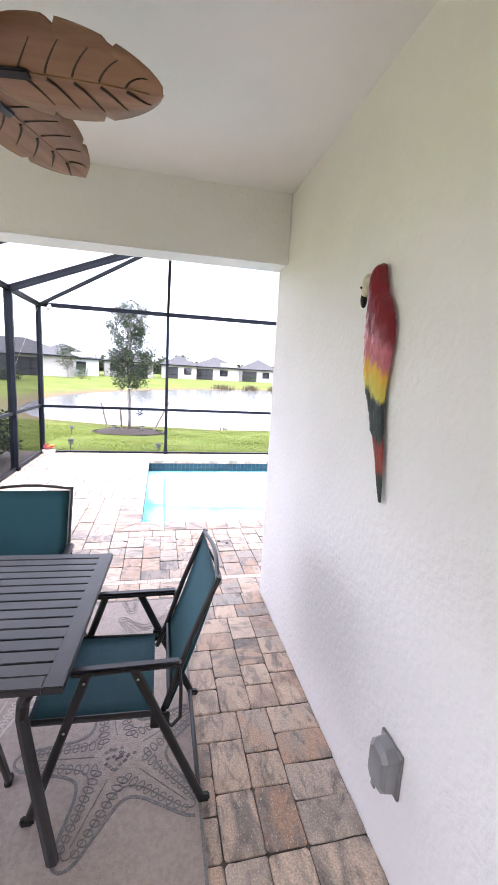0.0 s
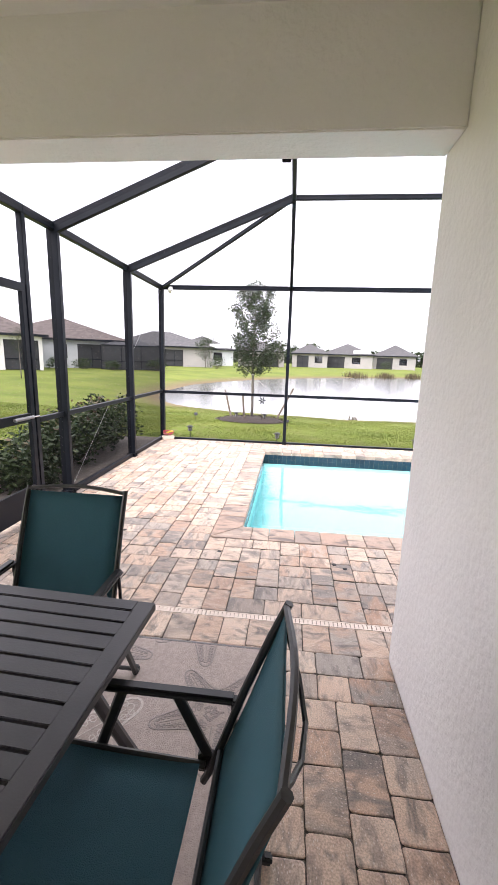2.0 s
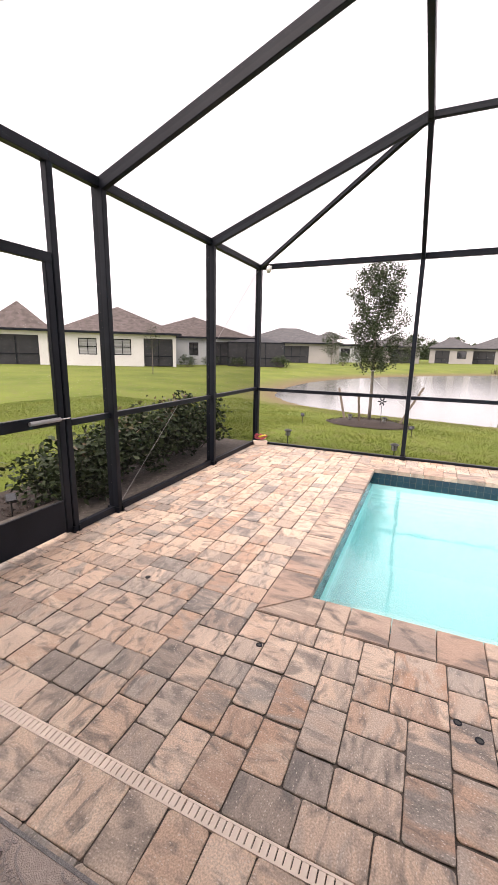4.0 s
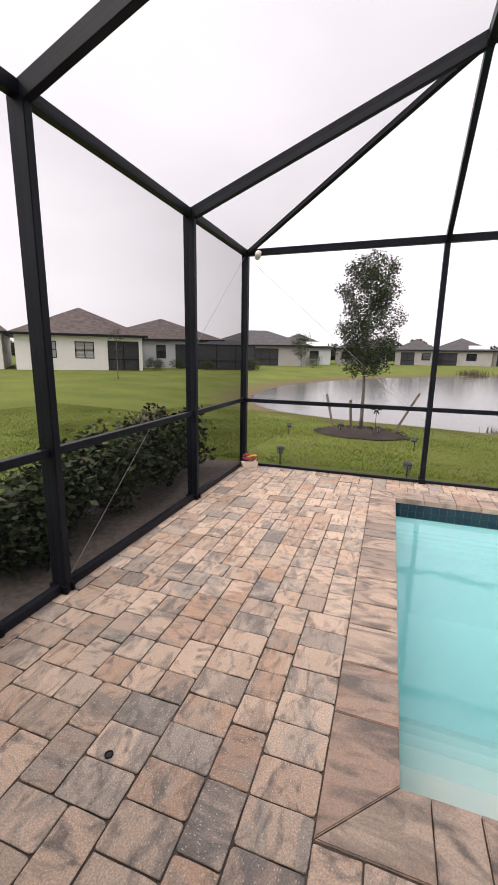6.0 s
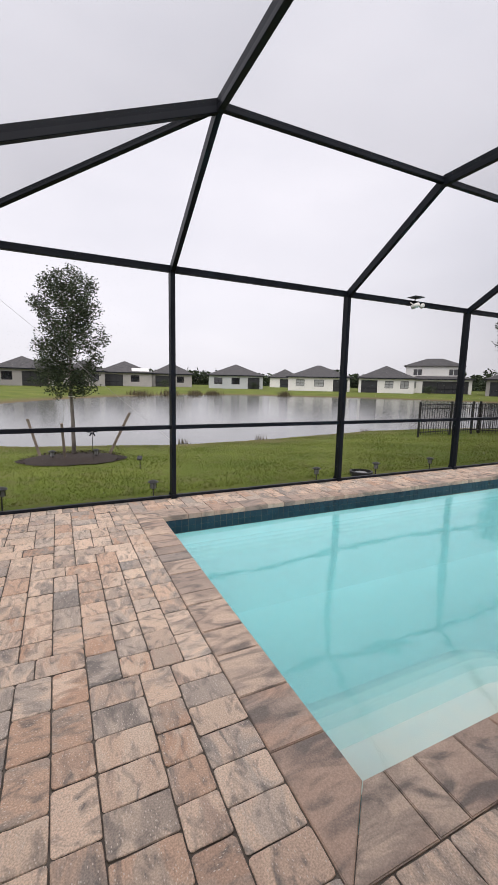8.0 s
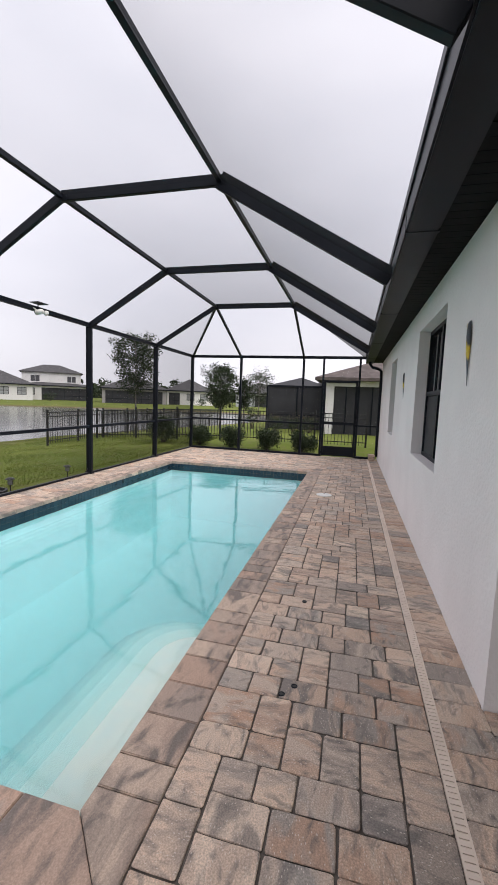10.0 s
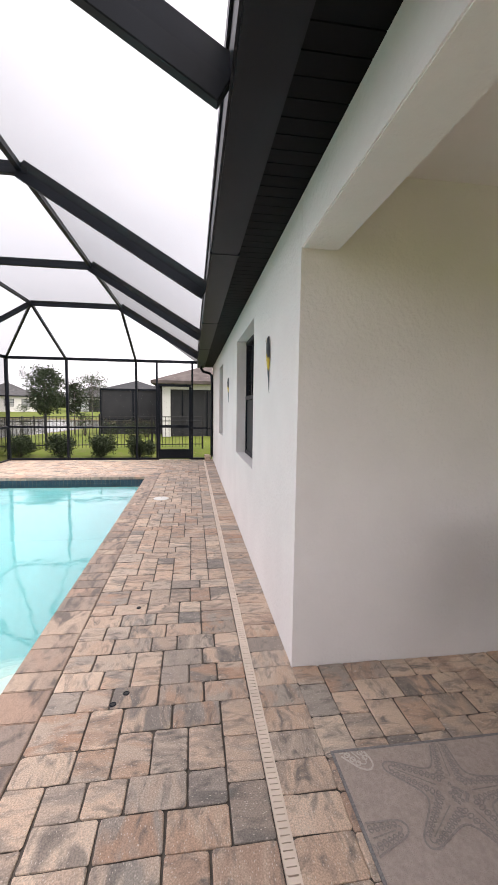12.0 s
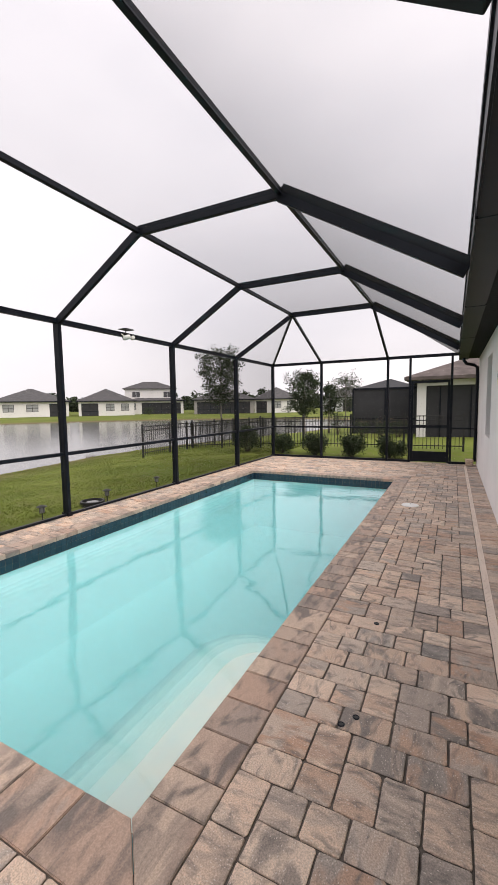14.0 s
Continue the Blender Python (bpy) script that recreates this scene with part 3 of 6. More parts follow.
def sloped_step(x1, y1, z):
    """A plaster tread with a long, rounded nosing."""
    bm = bmesh.new()
    rings = []
    for k, (grow, dz) in enumerate(((-0.34, 0.0), (-0.22, -0.012), (-0.08, -0.05), (0.06, -0.10), (0.20, -0.165), (0.32, -0.235), (0.42, -0.32), (0.46, -0.6))):
        rings.append([bm.verts.new((px, py, z + dz)) for px, py in tread(x1 + grow, y1 + grow, 0.36 + 0.3 * grow)])
    bm.faces.new(rings[0])
    for lo, hi in zip(rings[1:], rings):
        for i in range(len(lo)):
            j = (i + 1) % len(lo)
            bm.faces.new((lo[i], lo[j], hi[j], hi[i]))
    bmesh.ops.recalc_face_normals(bm, faces=bm.faces)
    for f in bm.faces:
        f.smooth = True
    return bm


part("step", sloped_step(1.62, 5.12, -0.33), WHITE_PLASTER, pool, "white plaster entry step")
part("step", prism(bmesh.new(), step_outline(1.95, 5.45, 0.3), zb, -0.62), PLASTER, pool)
part("step", prism(bmesh.new(), step_outline(2.3, 5.8, 0.3), zb, -0.9), PLASTER, pool)
part("pool_light", lathe(bmesh.new(), [(0.09, 0), (0.09, 0.02), (0.07, 0.035), (0.0, 0.04)], 18), WHITE, pool).matrix_basis = pose(PX1, 6.1, -0.55, 0, -90, 0)
nseg = 76
verts, faces = [], []
ny = 34
for j in range(ny + 1):
    for i in range(nseg + 1):
        x, y = PX0 + (PX1 - PX0) * i / nseg, PY0 + (PY1 - PY0) * j / ny
        verts.append((x, y, Z_WATER + 0.0025 * math.sin(2.1 * x + 1.4 * y) + 0.002 * math.sin(3.3 * y - 1.2 * x)))
for j in range(ny):
    for i in range(nseg):
        a = j * (nseg + 1) + i
        faces.append((a, a + 1, a + nseg + 2, a + nseg + 1))
ob = new("water_surface", raw("water_surface", verts, faces, WATER, True))
ob.parent = pool
ob.visible_shadow = False
for z in (-0.355, -0.405, -0.455, -0.515, -0.585):
    bm = bmesh.new()
    bm.faces.new([bm.verts.new((a, b, z)) for a, b in ((PX0, PY0), (PX1, PY0), (PX1, PY1), (PX0, PY1))])
    ob = part("water_layer", bm, DEPTH, pool)
    ob.visible_shadow = False

# ---- pool enclosure ----
cage = thing("pool_enclosure", "dark bronze aluminium screen enclosure over the pool deck", "screen enclosure", kind="structure")
PW, PD = 0.055, 0.11


def bar(name, p, q, w, h, up=(0, 0, 1), label=""):
    return part(name, beam(bmesh.new(), p, q, w, h, up), BRONZE, cage, label)


def post(x, y, along, z1=Z_E, wide=PW, deep=PD):
    w, d = (wide, deep) if along == "x" else (deep, wide)
    p = part("post", boxed(x - w / 2, x + w / 2, y - d / 2, y + d / 2, 0.0, z1, bevel=0.004), BRONZE, cage)
    bm = bmesh.new()
    for s in (-1, 1):
        box(bm, x - w / 2 - 0.012, x + w / 2 + 0.012, y + s * d / 2 - 0.012, y + s * d / 2 + 0.012, 0.0, 0.055, bevel=0.003)
    part("base_bracket", bm, BRONZE, p)
    return p


def screen(*pts):
    """A taut panel of mesh: the upright ones darken sooner at grazing angles than the roof's."""
    bm = bmesh.new()
    bm.faces.new([bm.verts.new(p) for p in pts])
    ob = part("screen_panel", bm, WALL_SCREEN if min(p[2] for p in pts) < 2.0 else SCREEN, cage)
    ob.visible_shadow = False
    return ob


Y_POST_E = (Y_J, Y_S, 4.53, 3.55)
Y_POST_W = (Y_J, Y_S, 4.60, 3.55)
ZC = 0.90
for x in POSTS:
    post(x, Y_N, "x")
post(X_W, Y_N, "x", wide=0.08, deep=0.08)
post(X_E, Y_N, "x", wide=0.08, deep=0.08)
for y in Y_POST_W:
    post(X_W, y, "y", deep=PD if y in (Y_J, Y_S) else 0.055)
for y in Y_POST_E:
    post(X_E, y, "y", deep=PD if y in (Y_J, Y_S) else 0.055)
xs = (X_W, *POSTS, X_E)
for a, b in zip(xs, xs[1:]):
    bar("eave_rail", (a, Y_N, Z_E + 0.02), (b, Y_N, Z_E + 0.02), 0.06, 0.075)
    bar("chair_rail", (a + 0.03, Y_N, ZC), (b - 0.03, Y_N, ZC), 0.05, 0.05)
    bar("bottom_rail", (a + 0.03, Y_N, 0.02), (b - 0.03, Y_N, 0.02), 0.05, 0.035)
    screen((a, Y_N, 0.03), (b, Y_N, 0.03), (b, Y_N, ZC), (a, Y_N, ZC))
    screen((a, Y_N, ZC), (b, Y_N, ZC), (b, Y_N, Z_E), (a, Y_N, Z_E))
for X, ys in ((X_W, (Y_N, *Y_POST_W, 3.42)), (X_E, (Y_N, *Y_POST_E, 2.99))):
    for a, b in zip(ys, ys[1:]):
        bar("eave_rail", (X, a, Z_E + 0.02), (X, b, Z_E + 0.02), 0.06, 0.075)
        door = abs(a - b - 1.0) < 0.08
        if door:
            continue
        screen((X, a, 0.03), (X, b, 0.03), (X, b, Z_E), (X, a, Z_E))
        if abs(a - b) > 0.2:
            bar("chair_rail", (X, a - 0.03, ZC + 0.01), (X, b + 0.03, ZC + 0.01), 0.05, 0.05)
            bar("bottom_rail", (X, a - 0.03, 0.03), (X, b + 0.03, 0.03), 0.05, 0.06)
# roof frame
NJ = [(x, Y_J, Z_U) for x in POSTS]
SJ = [(x, Y_S, Z_U) for x in POSTS]
GJ = [(x, Y_G + 0.0, 2.655) for x in POSTS]
NE = [(x, Y_N, Z_E) for x in POSTS]
for n, s, g, e in zip(NJ, SJ, GJ, NE):
    bar("rafter", e, n, 0.05, 0.10)
    bar("rafter", n, s, 0.05, 0.11)
    bar("rafter", s, g, 0.05, 0.165)
for i in range(3):
    bar("purlin", NJ[i], NJ[i + 1], 0.05, 0.06)
    bar("purlin", SJ[i], SJ[i + 1], 0.05, 0.06)
for c, n in (((X_W, Y_N, Z_E), NJ[0]), ((X_E, Y_N, Z_E), NJ[3])):
    bar("hip_beam", c, n, 0.05, 0.05)
for X, i in ((X_W, 0), (X_E, 3)):
    hw = 0.10 if i == 0 else 0.06
    bar("end_rafter", (X, Y_J, Z_E), NJ[i], 0.05, hw)
    bar("end_rafter", (X, Y_S, Z_E), SJ[i], 0.05, hw)
    g = (X, Y_G, Z_E)
    screen((X, Y_N, Z_E), (X, Y_J, Z_E), NJ[i])
    screen((X, Y_N, Z_E), NE[i], NJ[i])
    screen((X, Y_J, Z_E), (X, Y_S, Z_E), SJ[i], NJ[i])
    screen((X, Y_S, Z_E), g, SJ[i])
    screen(g, GJ[i], SJ[i])
for i in range(3):
    screen(NE[i], NE[i + 1], NJ[i + 1], NJ[i])
    screen(NJ[i], NJ[i + 1], SJ[i + 1], SJ[i])
    screen(SJ[i], SJ[i + 1], GJ[i + 1], GJ[i])
for j in (*NJ, *SJ):
    bm = bmesh.new()
    box(bm, j[0] - 0.028, j[0] + 0.028, j[1] - 0.08, j[1] + 0.08, j[2] - 0.058, j[2] + 0.045, bevel=0.006)
    part("gusset_plate", bm, BRONZE, cage)
# bracing wires
for p, q in (((X_W + 0.01, 5.13, 0.06), (X_W + 0.01, 6.18, 0.92)), ((X_W + 0.01, 8.38, 2.70), (X_W + 0.01, 6.98, 1.57)), ((X_W + 0.06, Y_N - 0.02, 2.68), (0.04, Y_N - 0.02, 0.74))):
    part("brace_wire", tube(bmesh.new(), [p, q], 0.0016, 5), GREY_PL, cage, "thin galvanised bracing wire")


def screen_door(name, X, y0, y1, label, hinge):
    d = thing(name, label, "screen door", kind="structure")
    z1 = 2.07
    for y in (y0 + 0.03, y1 - 0.03):
        part("stile", boxed(X - 0.02, X + 0.02, y - 0.03, y + 0.03, 0.02, z1, bevel=0.004), BRONZE, d)
    part("head_rail", boxed(X - 0.02, X + 0.02, y0, y1, z1, z1 + 0.07, bevel=0.004), BRONZE, d)
    part("mid_rail", boxed(X - 0.02, X + 0.02, y0 + 0.06, y1 - 0.06, 0.91, 0.99, bevel=0.004), BRONZE, d)
    part("kick_plate", boxed(X - 0.012, X + 0.012, y0 + 0.06, y1 - 0.06, 0.03, 0.30, bevel=0.004), BRONZE, d)
    part("handle", tube(bmesh.new(), [(X + 0.03, hinge, 0.93), (X + 0.06, hinge, 0.95), (X + 0.06, hinge, 1.06), (X + 0.03, hinge, 1.08)], 0.008), BLACK, d)
    c = part("door_closer", tube(bmesh.new(), [(X + 0.04, y1 - 0.32, 0.955), (X + 0.04, y1 - 0.06, 0.955)], 0.016, 10), GREY_PL, d, "grey metal door closer tube")
    part("closer_rod", tube(bmesh.new(), [(X + 0.04, y1 - 0.06, 0.955), (X + 0.04, y1 + 0.03, 0.955)], 0.006), STEEL, c)
    for a, b in ((0.30, 0.91), (0.99, z1)):
        bm = bmesh.new()
        bm.faces.new([bm.verts.new(p) for p in ((X, y0 + 0.06, a), (X, y1 - 0.06, a), (X, y1 - 0.06, b), (X, y0 + 0.06, b))])
        s = part("screen_panel", bm, WALL_SCREEN, d)
        s.visible_shadow = False
    bm = bmesh.new()
    bm.faces.new([bm.verts.new(p) for p in ((X, y0, z1 + 0.07), (X, y1, z1 + 0.07), (X, y1, Z_E), (X, y0, Z_E))])
    s = part("transom_screen", bm, SCREEN, d)
    s.visible_shadow = False


screen_door("door_1", X_W, 3.58, 4.57, "closed dark bronze screen door with a kick plate", 3.68)
screen_door("door_2", X_E, 3.58, 4.50, "closed dark bronze screen door at the far end", 4.42)


# ---- covered patio: rug, table, chairs, fan, wall pieces ----
RX0, RX1, RY0, RY1 = -2.3, 0.14, -0.12, 2.93
rug = thing("rug", "beige outdoor rug woven with starfish, on the pavers", "rug")
part("weave", boxed(RX0, RX1, RY0, RY1, 0.003, 0.009, bevel=0.002), RUG, rug)
bm = bmesh.new()
for a in ((RX0, RX0 + 0.012, RY0, RY1), (RX1 - 0.012, RX1, RY0, RY1), (RX0 + 0.012, RX1 - 0.012, RY0, RY0 + 0.012), (RX0 + 0.012, RX1 - 0.012, RY1 - 0.012, RY1)):
    box(bm, *a, 0.004, 0.0105)
part("bound_edge", bm, RUG_GREY, rug)


def ribbon(bm, pts, w, z0, z1, closed=True):
    """A flat raised band along a line of pairs, kept inside the rug."""
    n = len(pts)
    vs = []
    for i in range(n):
        a, b = pts[i - 1 if closed or i else 0], pts[(i + 1) % n if closed else min(i + 1, n - 1)]
        d = Vector((b[0] - a[0], b[1] - a[1]))
        d = d.normalized() if d.length else Vector((1, 0))
        nx, ny = -d.y * w / 2, d.x * w / 2
        vs.append(((pts[i][0] + nx, pts[i][1] + ny), (pts[i][0] - nx, pts[i][1] - ny)))
    def ok(p):
        return RX0 + 0.014 < p[0] < RX1 - 0.014 and RY0 + 0.014 < p[1] < RY1 - 0.014
    for i in range(n if closed else n - 1):
        q = [*vs[i], *vs[(i + 1) % n][::-1]]
        if not all(ok(p) for p in q):
            continue
        top = [bm.verts.new((*p, z1)) for p in q]
        low = [bm.verts.new((*p, z0)) for p in q]
        bm.faces.new(top)
        for k in range(4):
            bm.faces.new((low[k], low[(k + 1) % 4], top[(k + 1) % 4], top[k]))


def starfish(cx, cy, R, rot, material, label):
    bm = bmesh.new()
    def outline(s):
        pts = []
        for k in range(5):
            a = k * 2 * math.pi / 5
            for u, v in ((0.40, -0.20), (0.70, -0.14), (0.93, -0.10), (1.0, 0.0), (0.93, 0.10), (0.70, 0.14), (0.40, 0.20)):
                u, v = u - (1 - s) * 0.5, v * (1 - (1 - s) * 2.4)
                pts.append((u * math.cos(a) - v * math.sin(a), u * math.sin(a) + v * math.cos(a)))
        for _ in range(2):
            n = len(pts)
            pts = [q for i in range(n) for q in ((0.75 * pts[i][0] + 0.25 * pts[(i + 1) % n][0], 0.75 * pts[i][1] + 0.25 * pts[(i + 1) % n][1]), (0.25 * pts[i][0] + 0.75 * pts[(i + 1) % n][0], 0.25 * pts[i][1] + 0.75 * pts[(i + 1) % n][1]))]
        return [(cx + R * (x * math.cos(rot) - y * math.sin(rot)), cy + R * (x * math.sin(rot) + y * math.cos(rot))) for x, y in pts]
    for s, w in ((1.0, 0.012 if R > 0.4 else 0.007), (0.84, 0.004)):
        ribbon(bm, outline(s), w, 0.008, 0.0112)
    for arm in range(5):
        a = rot + arm * 2 * math.pi / 5
        ribbon(bm, [(cx + q * R * math.cos(a), cy + q * R * math.sin(a)) for q in (0.25, 0.5, 0.7, 0.82)], 0.004, 0.008, 0.0108, False)
        for side in (-1, 1):
            for k in range(9):
                q = 0.22 + 0.078 * k
                off = side * (0.135 - 0.009 * k) * R
                x = cx + q * R * math.cos(a) - off * math.sin(a)
                y = cy + q * R * math.sin(a) + off * math.cos(a)
                e = []
                for j in range(8):
                    u = j * math.pi / 4
                    du, dv = 0.028 * R * math.cos(u), 0.056 * R * math.sin(u) * (1 - 0.05 * k)
                    e.append((x + du * math.cos(a) - dv * math.sin(a), y + du * math.sin(a) + dv * math.cos(a)))
                ribbon(bm, e, 0.0045, 0.008, 0.0108)
    rr = random.Random(3)
    for k in range(26):
        th, q = rr.uniform(0, 6.28), rr.uniform(0, 0.16) * R
        x, y = cx + q * math.cos(th), cy + q * math.sin(th)
        ribbon(bm, [(x + 0.006 * math.cos(j * 1.57), y + 0.006 * math.sin(j * 1.57)) for j in range(4)], 0.005, 0.008, 0.0108 + 0.00006 * k)
    part("starfish", bm, material, rug, label)


starfish(-0.187, 1.69, 0.44, radians(-41), RUG_GREY, "grey woven starfish")
starfish(-0.11, 2.497, 0.285, radians(56), RUG_FADED, "faded grey woven starfish")
starfish(-0.75, 2.19, 0.45, radians(47), RUG_CREAM, "cream woven starfish")
starfish(-0.79, 2.82, 0.30, radians(-6), RUG_FADED, "grey woven starfish")
starfish(-0.257, 3.05, 0.30, radians(-80), RUG_FADED, "grey woven starfish cut by the edge")
starfish(0.335, 2.972, 0.36, radians(212), RUG_CREAM, "cream woven starfish cut by the edge")
starfish(-0.65, 0.9, 0.5, radians(12), RUG_GREY, "grey woven starfish")
starfish(-1.5, 1.5, 0.45, radians(60), RUG_CREAM, "cream woven starfish")
starfish(-1.75, 0.4, 0.45, radians(20), RUG_GREY, "grey woven starfish")

TX0, TX1, TY0, TY1, TZ = -1.255, -0.300, 1.325, 2.27, 0.695
table = thing("dining_table", "square dark grey slatted metal dining table on the rug", "table")
bm = bmesh.new()
for a in ((TX0, TX0 + 0.062, TY0, TY1), (TX1 - 0.062, TX1, TY0, TY1), (TX0 + 0.062, TX1 - 0.062, TY0, TY0 + 0.055), (TX0 + 0.062, TX1 - 0.062, TY1 - 0.055, TY1)):
    box(bm, *a, TZ - 0.028, TZ, bevel=0.003)
part("top_frame", bm, TABLE, table)
ns = 13
pitch = (TY1 - TY0 - 0.11) / ns
for k in range(ns):
    y = TY0 + 0.055 + k * pitch
    part("slat", boxed(TX0 + 0.06, TX1 - 0.06, y + 0.004, y + pitch - 0.004, TZ - 0.02, TZ - 0.002, bevel=0.002), TABLE, table)
TCX, TCY = (TX0 + TX1) / 2, (TY0 + TY1) / 2
part("under_frame", beam(beam(bmesh.new(), (TX0 + 0.05, TCY, TZ - 0.04), (TX1 - 0.05, TCY, TZ - 0.04), 0.03, 0.03), (TCX, TY0 + 0.05, TZ - 0.04), (TCX, TY1 - 0.05, TZ - 0.04), 0.03, 0.025), TABLE, table)
part("umbrella_cap", lathe(bmesh.new(), [(0.035, 0), (0.035, 0.006), (0.02, 0.009), (0, 0.01)], 16, (TCX, TCY, TZ - 0.002)), BLACK, table)
for sx in (-1, 1):
    for sy in (-1, 1):
        pts = []
        for k in range(11):
            q = k / 10
            out = 0.385 - 0.09 * math.sin(min(1.0, q / 0.35) * math.pi / 2) + 0.135 * max(0.0, (q - 0.25) / 0.75) ** 1.1
            pts.append((TCX + sx * (out - 0.005), TCY + sy * (out + 0.02), (TZ - 0.03) * (1 - q)))
        part("leg", tube(bmesh.new(), pts, 0.022, 8), TABLE, table)
table.matrix_basis = pose(TCX, TCY, 0, 0, 0, -2.7) @ pose(-TCX, -TCY, 0)


def build_chair(m, label):
    c = thing("folding_chair", label, "chair", m, group="chairs round the patio table")
    W = 0.25
    for s in (-1, 1):
        y = s * W
        part("armrest", boxed(-0.215, 0.175, y - 0.021, y + 0.021, 0.590, 0.616, bevel=0.010), CHAIR, c, smooth=False)
        l = part("front_leg", beam(bmesh.new(), (-0.37, y, 0.0), (-0.155, y, 0.595), 0.02, 0.032, up=(1, 0, 0), bevel=0.006), CHAIR, c)
        part("foot_cap", boxed(-0.392, -0.345, y - 0.013, y + 0.013, 0.0, 0.03, bevel=0.006), BLACK, l)
        l = part("rear_leg", beam(bmesh.new(), (0.27, y * 1.08, 0.0), (0.005, y, 0.595), 0.02, 0.032, up=(1, 0, 0), bevel=0.006), CHAIR, c)
        part("foot_cap", boxed(0.25, 0.297, y * 1.08 - 0.013, y * 1.08 + 0.013, 0.0, 0.03, bevel=0.006), BLACK, l)
        part("back_post", tube(bmesh.new(), [(0.085, y * 0.93, 0.33), (0.10, y * 0.93, 0.36), (0.135, y * 0.93, 0.46), (0.20, y * 0.93, 0.66), (0.265, y * 0.93, 0.83), (0.305, y * 0.93, 0.925)], 0.0115, 8), CHAIR, c)
        part("seat_rail", tube(bmesh.new(), [(-0.345, y * 0.93, 0.405), (-0.15, y * 0.93, 0.395), (0.09, y * 0.93, 0.385)], 0.0115, 8), CHAIR, c)
        part("hinge_plate", boxed(0.065, 0.135, y - 0.007 * 1, y + 0.012 * s + 0.007, 0.345, 0.405, bevel=0.004), BLACK, c)
        loop = [(0.10, y * 0.99, 0.36), (0.145, y * 0.99, 0.335), (0.175, y * 0.99, 0.37), (0.175, y * 0.99, 0.50), (0.165, y * 0.99, 0.59)]
        part("hinge_loop", tube(bmesh.new(), loop, 0.0075, 7), CHAIR, c)
        for x, z in ((-0.235, 0.375), (0.105, 0.375), (0.02, 0.56), (-0.165, 0.565)):
            part("rivet", lathe(bmesh.new(), [(0.006, 0), (0.006, 0.003), (0.003, 0.005)], 8), STEEL, c, "bright steel rivet").matrix_basis = pose(x, y + s * 0.012, z, -90 * s, 0, 0)
    def sling(x0, z0, x1, z1, sag, half):
        v, f, n = [], [], 10
        for i in range(n + 1):
            q = i / n
            for j in range(7):
                u = -1 + j / 3
                dip = sag * math.sin(q * math.pi) * (1 - 0.55 * u * u)
                nx, nz = (z1 - z0), -(x1 - x0)
                k = math.hypot(nx, nz)
                for t in (0, 0.006):
                    v.append((x0 + (x1 - x0) * q + nx / k * (dip + t), u * half, z0 + (z1 - z0) * q + nz / k * (dip + t)))
        for i in range(n):
            for j in range(6):
                a = (i * 7 + j) * 2
                b = a + 14
                f += [(a, a + 2, b + 2, b), (a + 1, b + 1, b + 3, a + 3)]
        for i in range(n):
            for j in (0, 6):
                a = (i * 7 + j) * 2
                f.append((a, a + 14, a + 15, a + 1))
        for i in (0, n):
            for j in range(6):
                a = (i * 7 + j) * 2
                f.append((a, a + 1, a + 3, a + 2))
        return v, f
    ob = new("seat", raw("seat", *sling(-0.36, 0.415, 0.075, 0.395, 0.012, 0.236), SLING, True))
    ob.parent = c
    tagged(ob, "teal woven sling seat")
    ob = new("backrest", raw("backrest", *sling(0.125, 0.40, 0.295, 0.905, 0.016, 0.236), SLING, True))
    ob.parent = c
    tagged(ob, "teal woven sling backrest")
    part("top_bar", tube(bmesh.new(), [(0.305 + 0.012 * math.cos(u * 2.2), u * 0.232, 0.915 + 0.016 * math.cos(u * 1.57)) for u in (-1, -0.75, -0.5, -0.25, 0, 0.25, 0.5, 0.75, 1)], 0.009, 7), CHAIR, c)
    part("back_hoop", tube(bmesh.new(), [(0.295 + 0.05 * (1 - u * u), u * 0.2, 0.88 - 0.07 * (1 - u * u)) for u in (-1, -0.8, -0.5, 0, 0.5, 0.8, 1)], 0.006, 7), CHAIR, c)
    part("front_bar", tube(bmesh.new(), [(-0.35, -0.235, 0.405), (-0.35, 0.235, 0.405)], 0.010, 8), CHAIR, c)
    part("back_bar", tube(bmesh.new(), [(0.135, -0.235, 0.45), (0.135, 0.235, 0.45)], 0.009, 8), CHAIR, c)
    part("floor_bar", tube(bmesh.new(), [(0.255, -0.265, 0.035), (0.255, 0.265, 0.035)], 0.010, 8), CHAIR, c)
    return c


build_chair(pose(-0.125, 1.715, 0.009), "black metal folding chair with a teal sling, facing the table")
build_chair(pose(-0.805, 2.40, 0.009, 0, 0, 90), "black metal folding chair with a teal sling, facing the table")
build_chair(pose(-0.86, 1.27, 0.009, 0, 0, -90), "black metal folding chair with a teal sling, facing the table")

# ceiling fan with carved leaf blades
FX, FY, FZ = -0.585, 1.43, 2.415
fan = thing("ceiling_fan", "dark ceiling fan with five carved wooden palm-leaf blades", "ceiling fan", pose(FX, FY, FZ))
part("canopy", lathe(bmesh.new(), [(0.03, 0.30), (0.055, 0.33), (0.07, 0.385), (0.07, 0.40)], 20), CHAIR, fan)
part("down_rod", tube(bmesh.new(), [(0, 0, 0.09), (0, 0, 0.34)], 0.012, 10), CHAIR, fan)
part("motor_housing", lathe(bmesh.new(), [(0.02, -0.07), (0.07, -0.06), (0.105, -0.02), (0.11, 0.03), (0.09, 0.08), (0.04, 0.11), (0.015, 0.12)], 24), CHAIR, fan, smooth=True)


